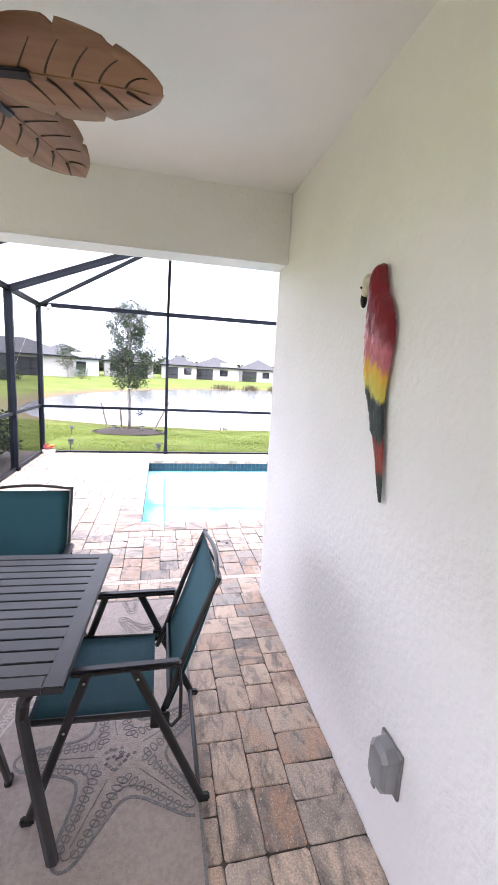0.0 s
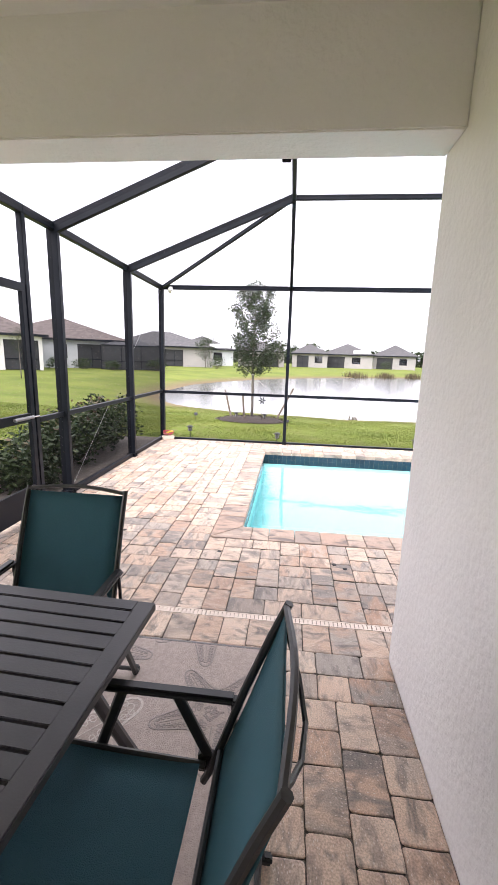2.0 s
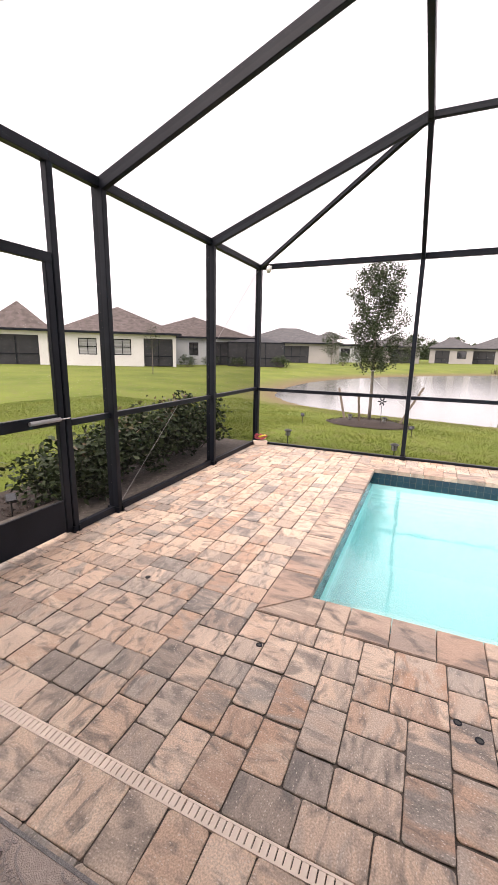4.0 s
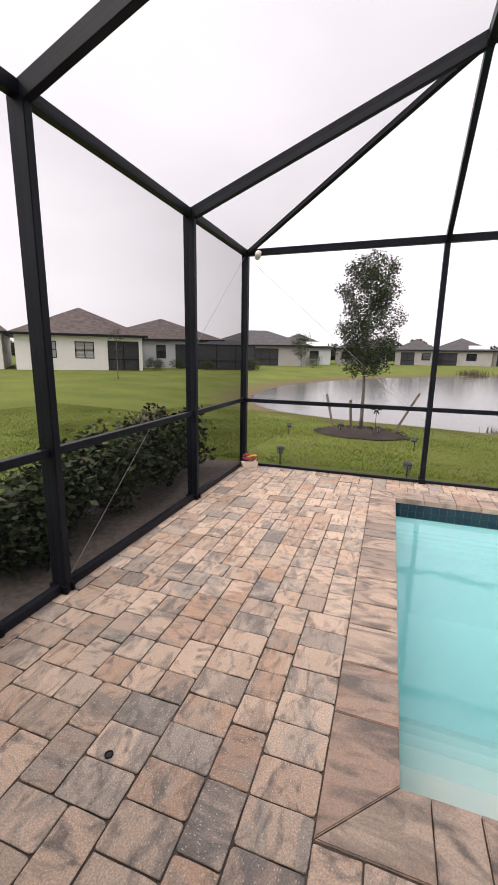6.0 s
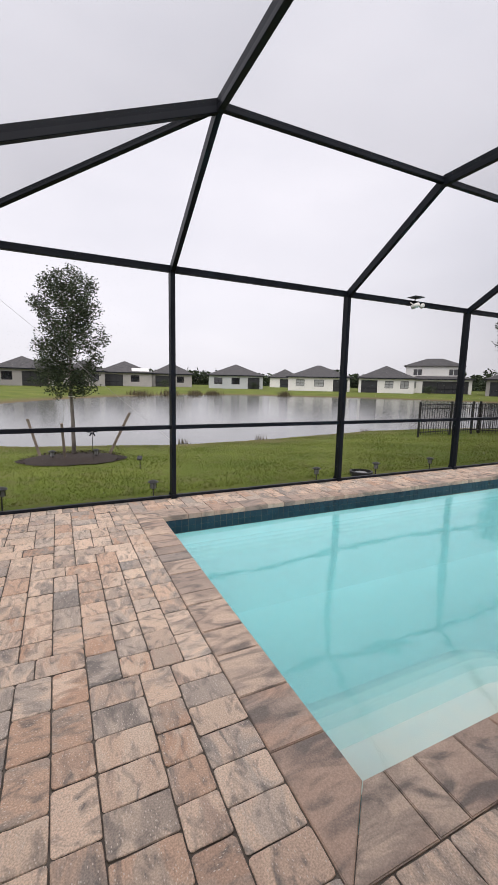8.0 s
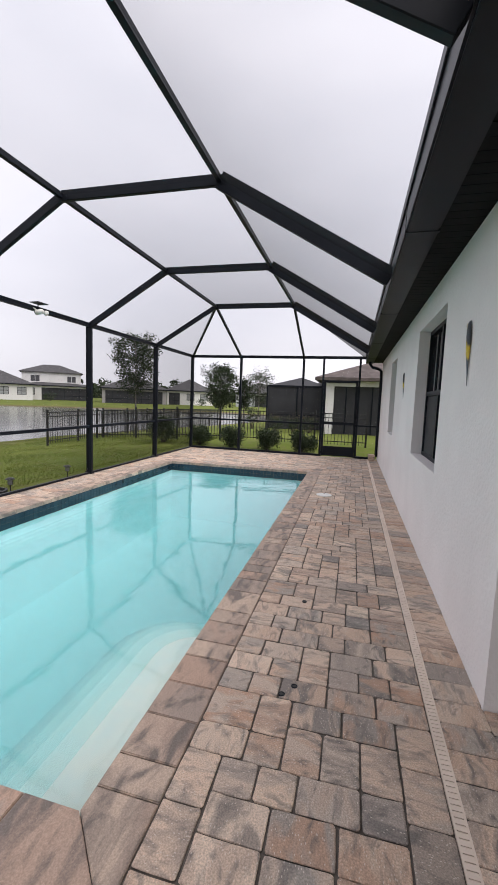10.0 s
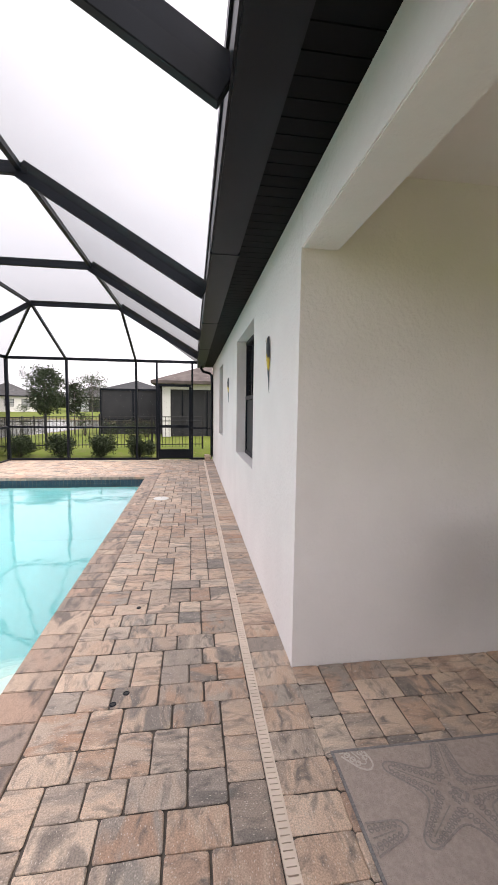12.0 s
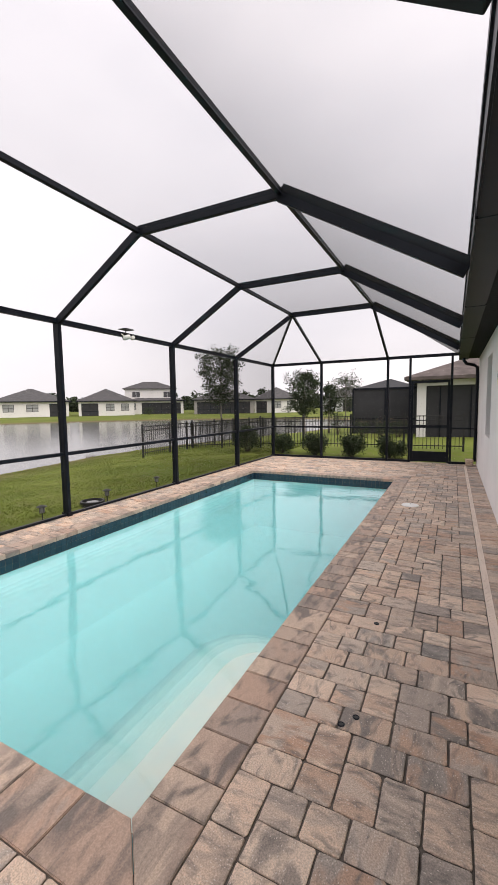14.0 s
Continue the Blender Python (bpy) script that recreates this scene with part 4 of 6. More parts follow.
def half_width(q):
    return 0.128 * (max(0.0, 1 - abs((q - 0.40) / 0.46) ** 2.2) ** 0.5 if q < 0.40 else max(0.0, 1 - ((q - 0.40) / 0.605) ** 1.8) ** 0.62)


def blade_mesh():
    """A leaf outline with notches and a slightly dished, pitched face."""
    n, L0, L1 = 44, 0.09, 0.542
    bm = bmesh.new()
    rows = []
    for i in range(n + 1):
        q = i / n
        w = half_width(q)
        cut_a = max(0, 1 - abs((q - 0.30) / 0.025)) + max(0, 1 - abs((q - 0.62) / 0.025))
        cut_b = max(0, 1 - abs((q - 0.45) / 0.025)) + max(0, 1 - abs((q - 0.74) / 0.025))
        row = []
        for u in (-1, -0.6, -0.2, 0, 0.2, 0.6, 1):
            s = w * u
            if u == 1:
                s -= 0.02 * cut_a
            if u == -1:
                s += 0.02 * cut_b
            row.append((L0 + (L1 - L0) * q, s, 0.012 * (u * u) - 0.03 * q * q))
        rows.append(row)
    top = [[bm.verts.new((x, y, z + 0.007)) for x, y, z in r] for r in rows]
    low = [[bm.verts.new(p) for p in r] for r in rows]
    for i in range(n):
        for j in range(6):
            bm.faces.new((top[i][j], top[i + 1][j], top[i + 1][j + 1], top[i][j + 1]))
            bm.faces.new((low[i][j], low[i][j + 1], low[i + 1][j + 1], low[i + 1][j]))
        for j in (0, 6):
            bm.faces.new((top[i][j], low[i][j], low[i + 1][j], top[i + 1][j]))
    for i in (0, n):
        for j in range(6):
            bm.faces.new((top[i][j], top[i][j + 1], low[i][j + 1], low[i][j]))
    return bm


def groove_meshes():
    """One mesh for each carved vein."""
    out = []
    def z_at(x, u):
        q = (x - 0.13) / 0.405
        return 0.012 * u * u - 0.03 * q * q - 0.0015
    for side in (-1, 1):
        for k in range(5):
            q0 = 0.10 + 0.17 * k
            pts = []
            for s in range(6):
                t = s / 5
                q = q0 + 0.15 * t ** (0.7 if side > 0 else 1.2)
                u = side * (0.06 + 0.62 * t)
                if q > 0.97:
                    break
                pts.append((0.13 + 0.405 * q, u * half_width(q), z_at(0.13 + 0.405 * q, u)))
            if len(pts) > 2:
                out.append(finish("carved_vein", tube(bmesh.new(), pts, 0.0048 if side > 0 else 0.0030, 5, r2=0.0012), GROOVE))
    return out


bmesh_blade, veins = finish("blade", blade_mesh(), BLADE, True), groove_meshes()
bmesh_rib = finish("midrib", tube(bmesh.new(), [(0.13 + 0.405 * q, 0, -0.03 * q * q - 0.001) for q in (0, 0.2, 0.4, 0.6, 0.8, 0.93)], 0.004, 6, r2=0.0015), BLADE)
bm = bmesh.new()
box(bm, 0.08, 0.20, -0.014, 0.014, -0.012, -0.002, bevel=0.004)
box(bm, 0.05, 0.10, -0.022, 0.022, -0.014, 0.004, bevel=0.004)
bmesh_iron = finish("blade_iron", bm, CHAIR)
for k in range(5):
    b = new("blade", bmesh_blade)
    b.parent = fan
    b.matrix_basis = pose(0, 0, 0, 0, 0, -8 + 72 * k) @ pose(0, 0, 0, -19, 0, 0)
    tagged(b, "carved brown wooden leaf blade")
    for nm, me in (*(("carved_vein", v) for v in veins), ("midrib", bmesh_rib), ("blade_iron", bmesh_iron)):
        g = new(nm, me)
        g.parent = b


def macaw(name, m, colours, label):
    """A wall-hung metal bird: body lofted along its spine, wings, beak and long tail, in one mesh."""
    bm = bmesh.new()
    # height, shift, half width, depth, colour
    spine = [(0.852, 0.022, 0.006, 0.008, 0), (0.845, 0.022, 0.026, 0.026, 0), (0.828, 0.024, 0.042, 0.040, 0), (0.795, 0.026, 0.052, 0.050, 0), (0.74, 0.016, 0.056, 0.055, 0), (0.70, 0.0, 0.072, 0.060, 0), (0.63, -0.008, 0.092, 0.062, 0), (0.55, -0.005, 0.098, 0.058, 0), (0.52, 0.0, 0.096, 0.055, 1), (0.46, 0.006, 0.088, 0.05, 1), (0.41, 0.004, 0.070, 0.045, 1), (0.385, 0.0, 0.062, 0.042, 2), (0.32, -0.012, 0.048, 0.035, 2), (0.245, -0.024, 0.042, 0.03, 2), (0.235, -0.026, 0.038, 0.026, 3), (0.17, -0.038, 0.032, 0.02, 3), (0.155, -0.040, 0.030, 0.018, 2), (0.08, -0.05, 0.024, 0.014, 2), (0.0, -0.062, 0.012, 0.008, 2)]
    zs = [p[0] for p in spine]
    def at(z, k):
        return float(np.interp(z, zs[::-1], [p[k] for p in spine][::-1]))
    n, rings = 33, []
    levels = [0.852 - 0.852 * (k / 84) for k in range(85)]
    for z in levels:
        sh, w, d = at(z, 1), at(z, 2), at(z, 3)
        ring = []
        for k in range(n):
            a = math.pi * k / (n - 1)
            u = math.cos(a)
            # a crease between the folded wings, feathers lapping downwards in staggered columns
            cut = 0.016 * math.exp(-((u + 0.05 + 0.35 * (z - 0.5)) / 0.09) ** 2) * min(1.0, max(0.0, (0.66 - z) / 0.08)) * min(1.0, max(0.0, (z - 0.20) / 0.05))
            col = math.floor((u + 1) * 4.5)
            lap = ((z * 15 + 0.37 * col) % 1.0) * -0.007 + 0.0035
            rib = 0.0022 * math.cos((u + 1) * 4.5 * 2 * math.pi + math.pi)
            relief = (lap + rib) * min(1.0, max(0.0, (0.74 - z) / 0.05)) * (1.0 if z > 0.25 else 0.35)
            ring.append(bm.verts.new((-max(0.004, d * math.sin(a) + (relief - cut) * math.sin(a)) - 0.012, sh + 0.82 * w * u, z)))
        rings.append(ring)
    for i in range(len(rings) - 1):
        for k in range(n - 1):
            bm.faces.new((rings[i][k], rings[i][k + 1], rings[i + 1][k + 1], rings[i + 1][k])).material_index = 0
        bm.faces.new((rings[i][0], rings[i + 1][0], rings[i + 1][n - 1], rings[i][n - 1])).material_index = 2
    def blob(x, y, z, a, b, c, mi, cut=8):
        vs = bmesh.ops.create_uvsphere(bm, u_segments=cut, v_segments=6, radius=1)["verts"]
        bmesh.ops.scale(bm, vec=(a, b, c), verts=vs)
        bmesh.ops.translate(bm, vec=(x, y, z), verts=vs)
        for f in {f for v in vs for f in v.link_faces}:
            f.material_index = mi
    blob(-0.046, 0.050, 0.782, 0.034, 0.026, 0.040, 4, 12)
    blob(-0.050, 0.078, 0.768, 0.018, 0.014, 0.026, 4)
    blob(-0.056, 0.060, 0.772, 0.028, 0.016, 0.006, 5)
    blob(-0.052, 0.084, 0.735, 0.014, 0.011, 0.030, 5)
    blob(-0.066, 0.055, 0.80, 0.005, 0.005, 0.005, 5)
    ob = solid(name, bm, colours, label, "wall decoration", m, smooth=True)
    return ob


def plumage(name, bands):
    """Painted metal feathers: bands of colour up the bird, ragged where they meet."""
    m = mat(name, (0.5, 0.5, 0.5), rough=0.28, scale=40, bump=0.6, bump_scale=70, stretch=(1, 1, 0.25))
    nt = m.node_tree
    sep = nt.nodes.new("ShaderNodeSeparateXYZ")
    nt.links.new(next(n for n in nt.nodes if n.type == "TEX_COORD").outputs["Object"], sep.inputs[0])
    ma = nt.nodes.new("ShaderNodeMath")
    ma.operation = "MULTIPLY_ADD"
    ma.inputs[1].default_value = 0.13
    nt.links.new(next(n for n in nt.nodes if n.type == "TEX_NOISE").outputs[0], ma.inputs[0])
    slant = nt.nodes.new("ShaderNodeMath")
    slant.operation = "MULTIPLY_ADD"
    slant.inputs[1].default_value = -0.75
    nt.links.new(sep.outputs[1], slant.inputs[0])
    nt.links.new(sep.outputs[2], slant.inputs[2])
    nt.links.new(slant.outputs[0], ma.inputs[2])
    rp = nt.nodes.new("ShaderNodeValToRGB")
    els = rp.color_ramp.elements
    while len(els) < len(bands):
        els.new(0.5)
    for i, (h, c) in enumerate(bands):
        els[i].position, els[i].color = h, (*c, 1)
    nt.links.new(ma.outputs[0], rp.inputs[0])
    nt.links.new(rp.outputs[0], nt.nodes["Principled BSDF"].inputs["Base Color"])
    return m


DARK_T, RED, PINK, AMBER, LIME = (0.02, 0.032, 0.036), (0.21, 0.012, 0.024), (0.50, 0.13, 0.17), (0.74, 0.40, 0.04), (0.62, 0.56, 0.09)
PLUME = plumage("macaw_paint", [(0.20, DARK_T), (0.225, (0.26, 0.03, 0.025)), (0.30, (0.26, 0.03, 0.025)), (0.33, DARK_T), (0.45, DARK_T), (0.475, LIME), (0.545, AMBER), (0.585, PINK), (0.65, PINK), (0.69, RED)])
PLUME_B = plumage("blue_macaw_paint", [(0.20, DARK_T), (0.42, (0.10, 0.13, 0.17)), (0.48, (0.72, 0.55, 0.06)), (0.60, (0.70, 0.50, 0.05)), (0.66, (0.04, 0.05, 0.06))])
FEATHER_R = mat("red_enamel", (0.30, 0.012, 0.03), (0.42, 0.05, 0.09), rough=0.28, scale=22, bump=0.5, bump_scale=60, stretch=(1, 1, 0.3))
FEATHER_Y = mat("yellow_enamel", (0.75, 0.44, 0.03), (0.58, 0.55, 0.08), rough=0.3, scale=14, bump=0.5, bump_scale=60, stretch=(1, 1, 0.3))
FACE = mat("cream_enamel", (0.66, 0.60, 0.48), (0.5, 0.42, 0.32), rough=0.35, scale=40)
macaw("macaw_ornament", pose(X_C, 1.43, 1.245, 0, 0, 0) @ pose(0, 0, 0, -4, 0, 0), [PLUME, PLUME, PLUME, PLUME, FACE, BLACK], "red, yellow and dark metal macaw hung on the wall")
for k, (x, z, s) in enumerate(((1.60, 1.66, 0.5), (5.10, 1.62, 0.46))):
    o = macaw("macaw_ornament", pose(x, Y_H, z, 0, 0, 90), [PLUME_B, PLUME_B, PLUME_B, PLUME_B, FACE, BLACK], "small blue and yellow metal macaw hung on the wall")
    o.matrix_basis = pose(x, Y_H, z - 0.02, 0, 0, -90) @ Matrix.Diagonal((s * 0.8, s * 0.62, s, 1))

cover = thing("outlet_cover", "grey translucent weatherproof outlet cover on the wall", "outlet", pose(X_C, 1.145, 0.40))
part("back_plate", boxed(-0.012, 0.0, -0.062, 0.062, -0.085, 0.085, bevel=0.004), GREY_PL, cover)
bm = bmesh.new()
prof = [(-0.055, -0.06), (-0.055, 0.06), (-0.03, 0.088), (0.03, 0.088), (0.055, 0.06), (0.055, -0.06), (0.03, -0.088), (-0.03, -0.088)]
lo = [bm.verts.new((-0.012, a, b)) for a, b in prof]
mid = [bm.verts.new((-0.05, a * 0.93, b * 0.93)) for a, b in prof]
hi = [bm.verts.new((-0.064, a * 0.70, b * 0.70)) for a, b in prof]
bm.faces.new(hi)
for i in range(8):
    bm.faces.new((lo[i], lo[(i + 1) % 8], mid[(i + 1) % 8], mid[i]))
    bm.faces.new((mid[i], mid[(i + 1) % 8], hi[(i + 1) % 8], hi[i]))
part("bubble_lid", bm, GREY_PL, cover, "clear grey bubble lid")
part("latch", boxed(-0.066, -0.058, -0.012, 0.012, -0.082, -0.055, bevel=0.003), GREY_PL, cover)

# ---- deck fittings ----
drain = thing("deck_drain", "cream slotted plastic channel drain set in the pavers", "drain", kind="structure")
bm = bmesh.new()
for y in (3.182, 3.226):
    box(bm, 0, 1.0, y, y + 0.008, -0.03, 0.001)
k = 0.0
while k < 0.999:
    box(bm, k + 0.0005, k + 0.0212, 3.190, 3.226, -0.012, 0.0)
    k += 0.025
seg = finish("grate", bm, DRAIN)
x = X_W - 0.04
while x < X_E - 0.05:
    o = new("grate", seg)
    o.parent = drain
    o.location = (x, 0, 0)
    if x + 1 > X_E + 0.1:
        o.scale = ((X_E + 0.08 - x), 1, 1)
    x += 1.002
part("channel", boxed(X_W - 0.04, X_E + 0.08, 3.17, 3.24, -0.03, -0.013), BLACK, drain)
for x, y in ((0.555, 3.94), (0.63, 3.885), (1.56, 3.94), (-0.36, 4.01), (-1.275, 4.285)):
    d = thing("deck_socket", "small round brass anchor socket in the pavers", "deck socket", pose(x, y, 0.001), group="anchor sockets in the deck")
    part("ring", lathe(bmesh.new(), [(0.017, -0.004), (0.017, 0.003), (0.012, 0.004), (0.011, 0.001)], 14), BRONZE, d)
    part("plug", lathe(bmesh.new(), [(0.0105, 0.0), (0.0105, 0.0028), (0.004, 0.003)], 12), BLACK, d)
sk = thing("skimmer_lid", "round white plastic skimmer lid flush in the deck", "skimmer lid", pose(5.23, 4.05, 0.0))
part("lid", lathe(bmesh.new(), [(0.125, 0.0), (0.125, 0.006), (0.115, 0.009), (0.02, 0.009)], 28), WHITE, sk)
part("finger_hole", lathe(bmesh.new(), [(0.012, 0.009), (0.012, 0.0105), (0.004, 0.0106)], 10, (0.07, 0, 0)), BLACK, sk)
st = thing("brick_stack", "short stack of loose pavers by the far door", "bricks", pose(9.95, 3.12, 0.0))
for k in range(3):
    part("loose_paver", boxed(-0.11, 0.11, -0.075, 0.075, 0.055 * k, 0.055 * k + 0.053, bevel=0.006), PAVER, st).rotation_euler = (0, 0, 0.08 * k)
fl = thing("flower_pot", "cream trough of red and yellow artificial flowers", "flower pot", pose(-2.12, 8.32, 0.003, 0, 0, 35) @ Matrix.Scale(0.75, 4))
bm = bmesh.new()
prism(bm, [(-0.13, 0), (0.13, 0), (0.15, 0.09), (0.13, 0.10), (-0.13, 0.10), (-0.15, 0.09)], -0.05, 0.05, "y")
part("trough", bm, DRAIN, fl)
rr = random.Random(8)
for k in range(17):
    p = Vector((rr.uniform(-0.11, 0.11), rr.uniform(-0.04, 0.04), rr.uniform(0.13, 0.24)))
    bm = bmesh.new()
    for a in range(6):
        u = a * math.pi / 3
        q = bmesh.ops.create_uvsphere(bm, u_segments=6, v_segments=4, radius=1)["verts"]
        bmesh.ops.scale(bm, vec=(0.022, 0.017, 0.014), verts=q)
        bmesh.ops.translate(bm, vec=p + Vector((0.02 * math.cos(u), 0.02 * math.sin(u), 0.006 * math.sin(2 * u))), verts=q)
    f = part("flower", bm, FEATHER_R if k % 3 else FEATHER_Y, fl, "red flower" if k % 3 else "yellow flower")
    part("stem", tube(bmesh.new(), [(p.x * 0.6, p.y * 0.6, 0.1), p], 0.003, 5), LEAF, f)


def security_camera(x, panel):
    c = thing("security_camera", "white security camera under a small solar panel" if panel else "white security camera on the eave rail", "security camera", pose(x, Y_N - 0.05, Z_E - 0.01))
    part("bracket", tube(bmesh.new(), [(0, 0.02, 0.03), (0, -0.03, 0.0), (0, -0.06, -0.02)], 0.009, 8), WHITE, c)
    b = part("camera_body", lathe(bmesh.new(), [(0.012, -0.06), (0.034, -0.055), (0.038, 0.0), (0.036, 0.05), (0.02, 0.062)], 16), WHITE, c, smooth=True)
    b.matrix_basis = pose(0, -0.09, -0.035, 75, 0, 25)
    part("lens", lathe(bmesh.new(), [(0.024, -0.066), (0.024, -0.056), (0.01, -0.055)], 14), BLACK, b, "black glass lens")
    if panel:
        part("arm", tube(bmesh.new(), [(0.1, 0.03, 0.03), (0.1, 0.02, 0.11)], 0.008, 7), BLACK, c)
        part("solar_panel", boxed(-0.0, 0.2, -0.08, 0.09, 0.11, 0.122, bevel=0.003), BLACK, c, "black solar panel")
        part("second_body", lathe(bmesh.new(), [(0.02, -0.05), (0.032, -0.045), (0.032, 0.05), (0.02, 0.055)], 14), WHITE, c, smooth=True).matrix_basis = pose(0.16, -0.07, -0.02, 90, 0, -40)


security_camera(-2.05, False)
security_camera(3.85, True)


# ---- garden ----
def leaf_cloud(centres, radius, count, size, seed, flat=0.5, squash=1.0):
    """Many small pointed leaves scattered about the centres."""
    rs = np.random.RandomState(seed)
    c = np.array(centres)[rs.randint(0, len(centres), count)]
    d = rs.normal(size=(count, 3))
    d /= np.linalg.norm(d, axis=1, keepdims=True)
    rad = radius if np.isscalar(radius) else np.array(radius)[:, None]
    p = c + d * rad * rs.uniform(0.15, 1, (count, 1)) ** 0.6 * np.array([1, 1, squash])
    a = rs.normal(size=(count, 3))
    a[:, 2] *= flat
    a /= np.linalg.norm(a, axis=1, keepdims=True)
    b = np.cross(a, rs.normal(size=(count, 3)))
    b /= np.linalg.norm(b, axis=1, keepdims=True)
    s = size * rs.uniform(0.6, 1.3, (count, 1))
    v = np.stack([p, p + a * s * 0.5 + b * s * 0.26, p + a * s, p + a * s * 0.5 - b * s * 0.26], 1).reshape(-1, 3)
    f = np.arange(count * 4).reshape(-1, 4)
    return v.tolist(), f.tolist()


def tree(x, y, height, crown_low, half, seed, leaves, size, label, trunk_r=0.045, limbs=26, power=0.8, fill=40):
    z0 = land_at(x, y)
    t = thing("tree", label, "tree", pose(x, y, z0 - 0.02))
    rr = random.Random(seed)
    spine = [(0.02 * math.sin(k * 1.3) * k / 6, 0.02 * math.cos(k * 1.7) * k / 6, height * 0.93 * k / 8) for k in range(9)]
    part("trunk", tube(bmesh.new(), spine, trunk_r, 9, r2=trunk_r * 0.18), BARK, t, smooth=True)
    tips = []
    bm = bmesh.new()
    for k in range(limbs):
        q = (k + 0.5) / limbs
        zb = crown_low + (height * 0.9 - crown_low) * q
        ang = k * 2.4 + rr.uniform(-0.4, 0.4)
        reach = half * (math.sin(math.pi * (0.12 + 0.80 * q)) ** power) * rr.uniform(0.65, 1.12)
        up = rr.uniform(0.25, 0.6) * reach
        p0 = Vector((0, 0, zb - 0.15 * (1 - q)))
        p1 = Vector((reach * math.cos(ang), reach * math.sin(ang), zb + up))
        mid = (p0 + p1) / 2 + Vector((0, 0, -0.05))
        tube(bm, [p0, mid, p1], trunk_r * 0.33 * (1 - 0.6 * q), 5, r2=0.004)
        for s in (0.45, 0.7, 0.9, 1.0):
            tips.append(tuple(p0.lerp(p1, s) + Vector((rr.gauss(0, 0.05), rr.gauss(0, 0.05), rr.gauss(0, 0.06))) * half))
        if k % 2:
            p2 = p1 + Vector((rr.uniform(-0.2, 0.2), rr.uniform(-0.2, 0.2), rr.uniform(0.15, 0.4))) * half
            tube(bm, [p1, p2], 0.004, 4, r2=0.002)
            tips.append(tuple(p2))
    part("limbs", bm, TWIG, t)
    for k in range(fill):
        q, ang = rr.random(), rr.uniform(0, 6.283)
        r = half * (math.sin(math.pi * (0.14 + 0.74 * q)) ** power) * math.sqrt(rr.random()) * 0.95
        tips.append((r * math.cos(ang), r * math.sin(ang), crown_low - 0.12 + (height - crown_low) * q))
    v, f = leaf_cloud(tips, half * 0.25, leaves, size, seed)
    ob = new("crown", raw("crown", v, f, LEAF))
    ob.parent = t
    return t


tree(-0.95, 12.58, 3.9, 1.50, 0.62, 4, 19000, 0.05, "young staked live oak with a narrow dark green crown", limbs=36, power=0.4, fill=150)
z_t = land_at(-0.95, 12.58)
bm = bmesh.new()
rr = random.Random(6)
ring = [(1.06 * (1 + 0.06 * math.sin(3 * a) + rr.uniform(-0.03, 0.03)) * math.cos(a), 0.95 * (1 + rr.uniform(-0.04, 0.04)) * math.sin(a)) for a in [2 * math.pi * k / 40 for k in range(40)]]
c = bm.verts.new((0, 0, 0.13))
m1 = [bm.verts.new((x * 0.6, y * 0.6, land_at(-0.95 + x * 0.6, 12.58 + y * 0.6) - z_t + 0.105)) for x, y in ring]
m2 = [bm.verts.new((x, y, land_at(-0.95 + x, 12.58 + y) - z_t + 0.02)) for x, y in ring]
for i in range(40):
    j = (i + 1) % 40
    bm.faces.new((c, m1[i], m1[j]))
    bm.faces.new((m1[i], m2[i], m2[j], m1[j]))
bed = solid("mulch_bed", bm, MULCH, "round bed of dark bark mulch under the young tree", "mulch bed", pose(-0.95, 12.58, z_t), smooth=True)


def bark_chips(name, sample, count, seed, label):
    rs = random.Random(seed)
    v, f = [], []
    for k in range(count):
        x, y, z = sample(rs)
        a, s = rs.uniform(0, 6.28), rs.uniform(0.012, 0.035)
        dx, dy, tz = s * math.cos(a), s * math.sin(a), rs.uniform(-0.012, 0.02)
        n = len(v)
        v += [(x - dx, y - dy, z), (x + dy * 0.4, y - dx * 0.4, z + 0.012), (x + dx, y + dy, z + tz + 0.008), (x - dy * 0.4, y + dx * 0.4, z + 0.004)]
        f.append((n, n + 1, n + 2, n + 3))
    tagged(new(name, raw(name, v, f, MULCH)), label, "mulch", kind="stuff")


def bed_sample(rs):
    a, r = rs.uniform(0, 6.28), math.sqrt(rs.random()) * 1.02
    return -0.95 + r * math.cos(a), 12.58 + 0.92 * r * math.sin(a), land_at(-0.95, 12.58) + 0.10 * (1 - r * 0.95) + 0.035


bark_chips("bark_chips", bed_sample, 1500, 4, "loose chips of dark bark mulch round the tree")
for (x0, x1, h, dy) in ((-1.55, -1.78, 0.86, 0.15), (-1.12, -1.16, 0.80, -0.35), (-0.30, 0.22, 0.98, 0.1)):
    z = land_at(x0, 12.58 + dy)
    solid("tree_stake", beam(bmesh.new(), (x0, 12.58 + dy, z - 0.05), (x1, 12.58 + dy * 1.6, z + h), 0.05, 0.05, up=(0, 1, 0), bevel=0.004), STAKE, "weathered wooden stake bracing the young tree", "stake", group="stakes round the tree")
tie = solid("tree_tie", tube(bmesh.new(), [(-0.95 + 0.055 * math.cos(a), 12.58 + 0.055 * math.sin(a), z_t + 1.32) for a in [k * 0.785 for k in range(8)]], 0.012, 6, closed=True), WHITE, "pale strap tied round the trunk", "strap")


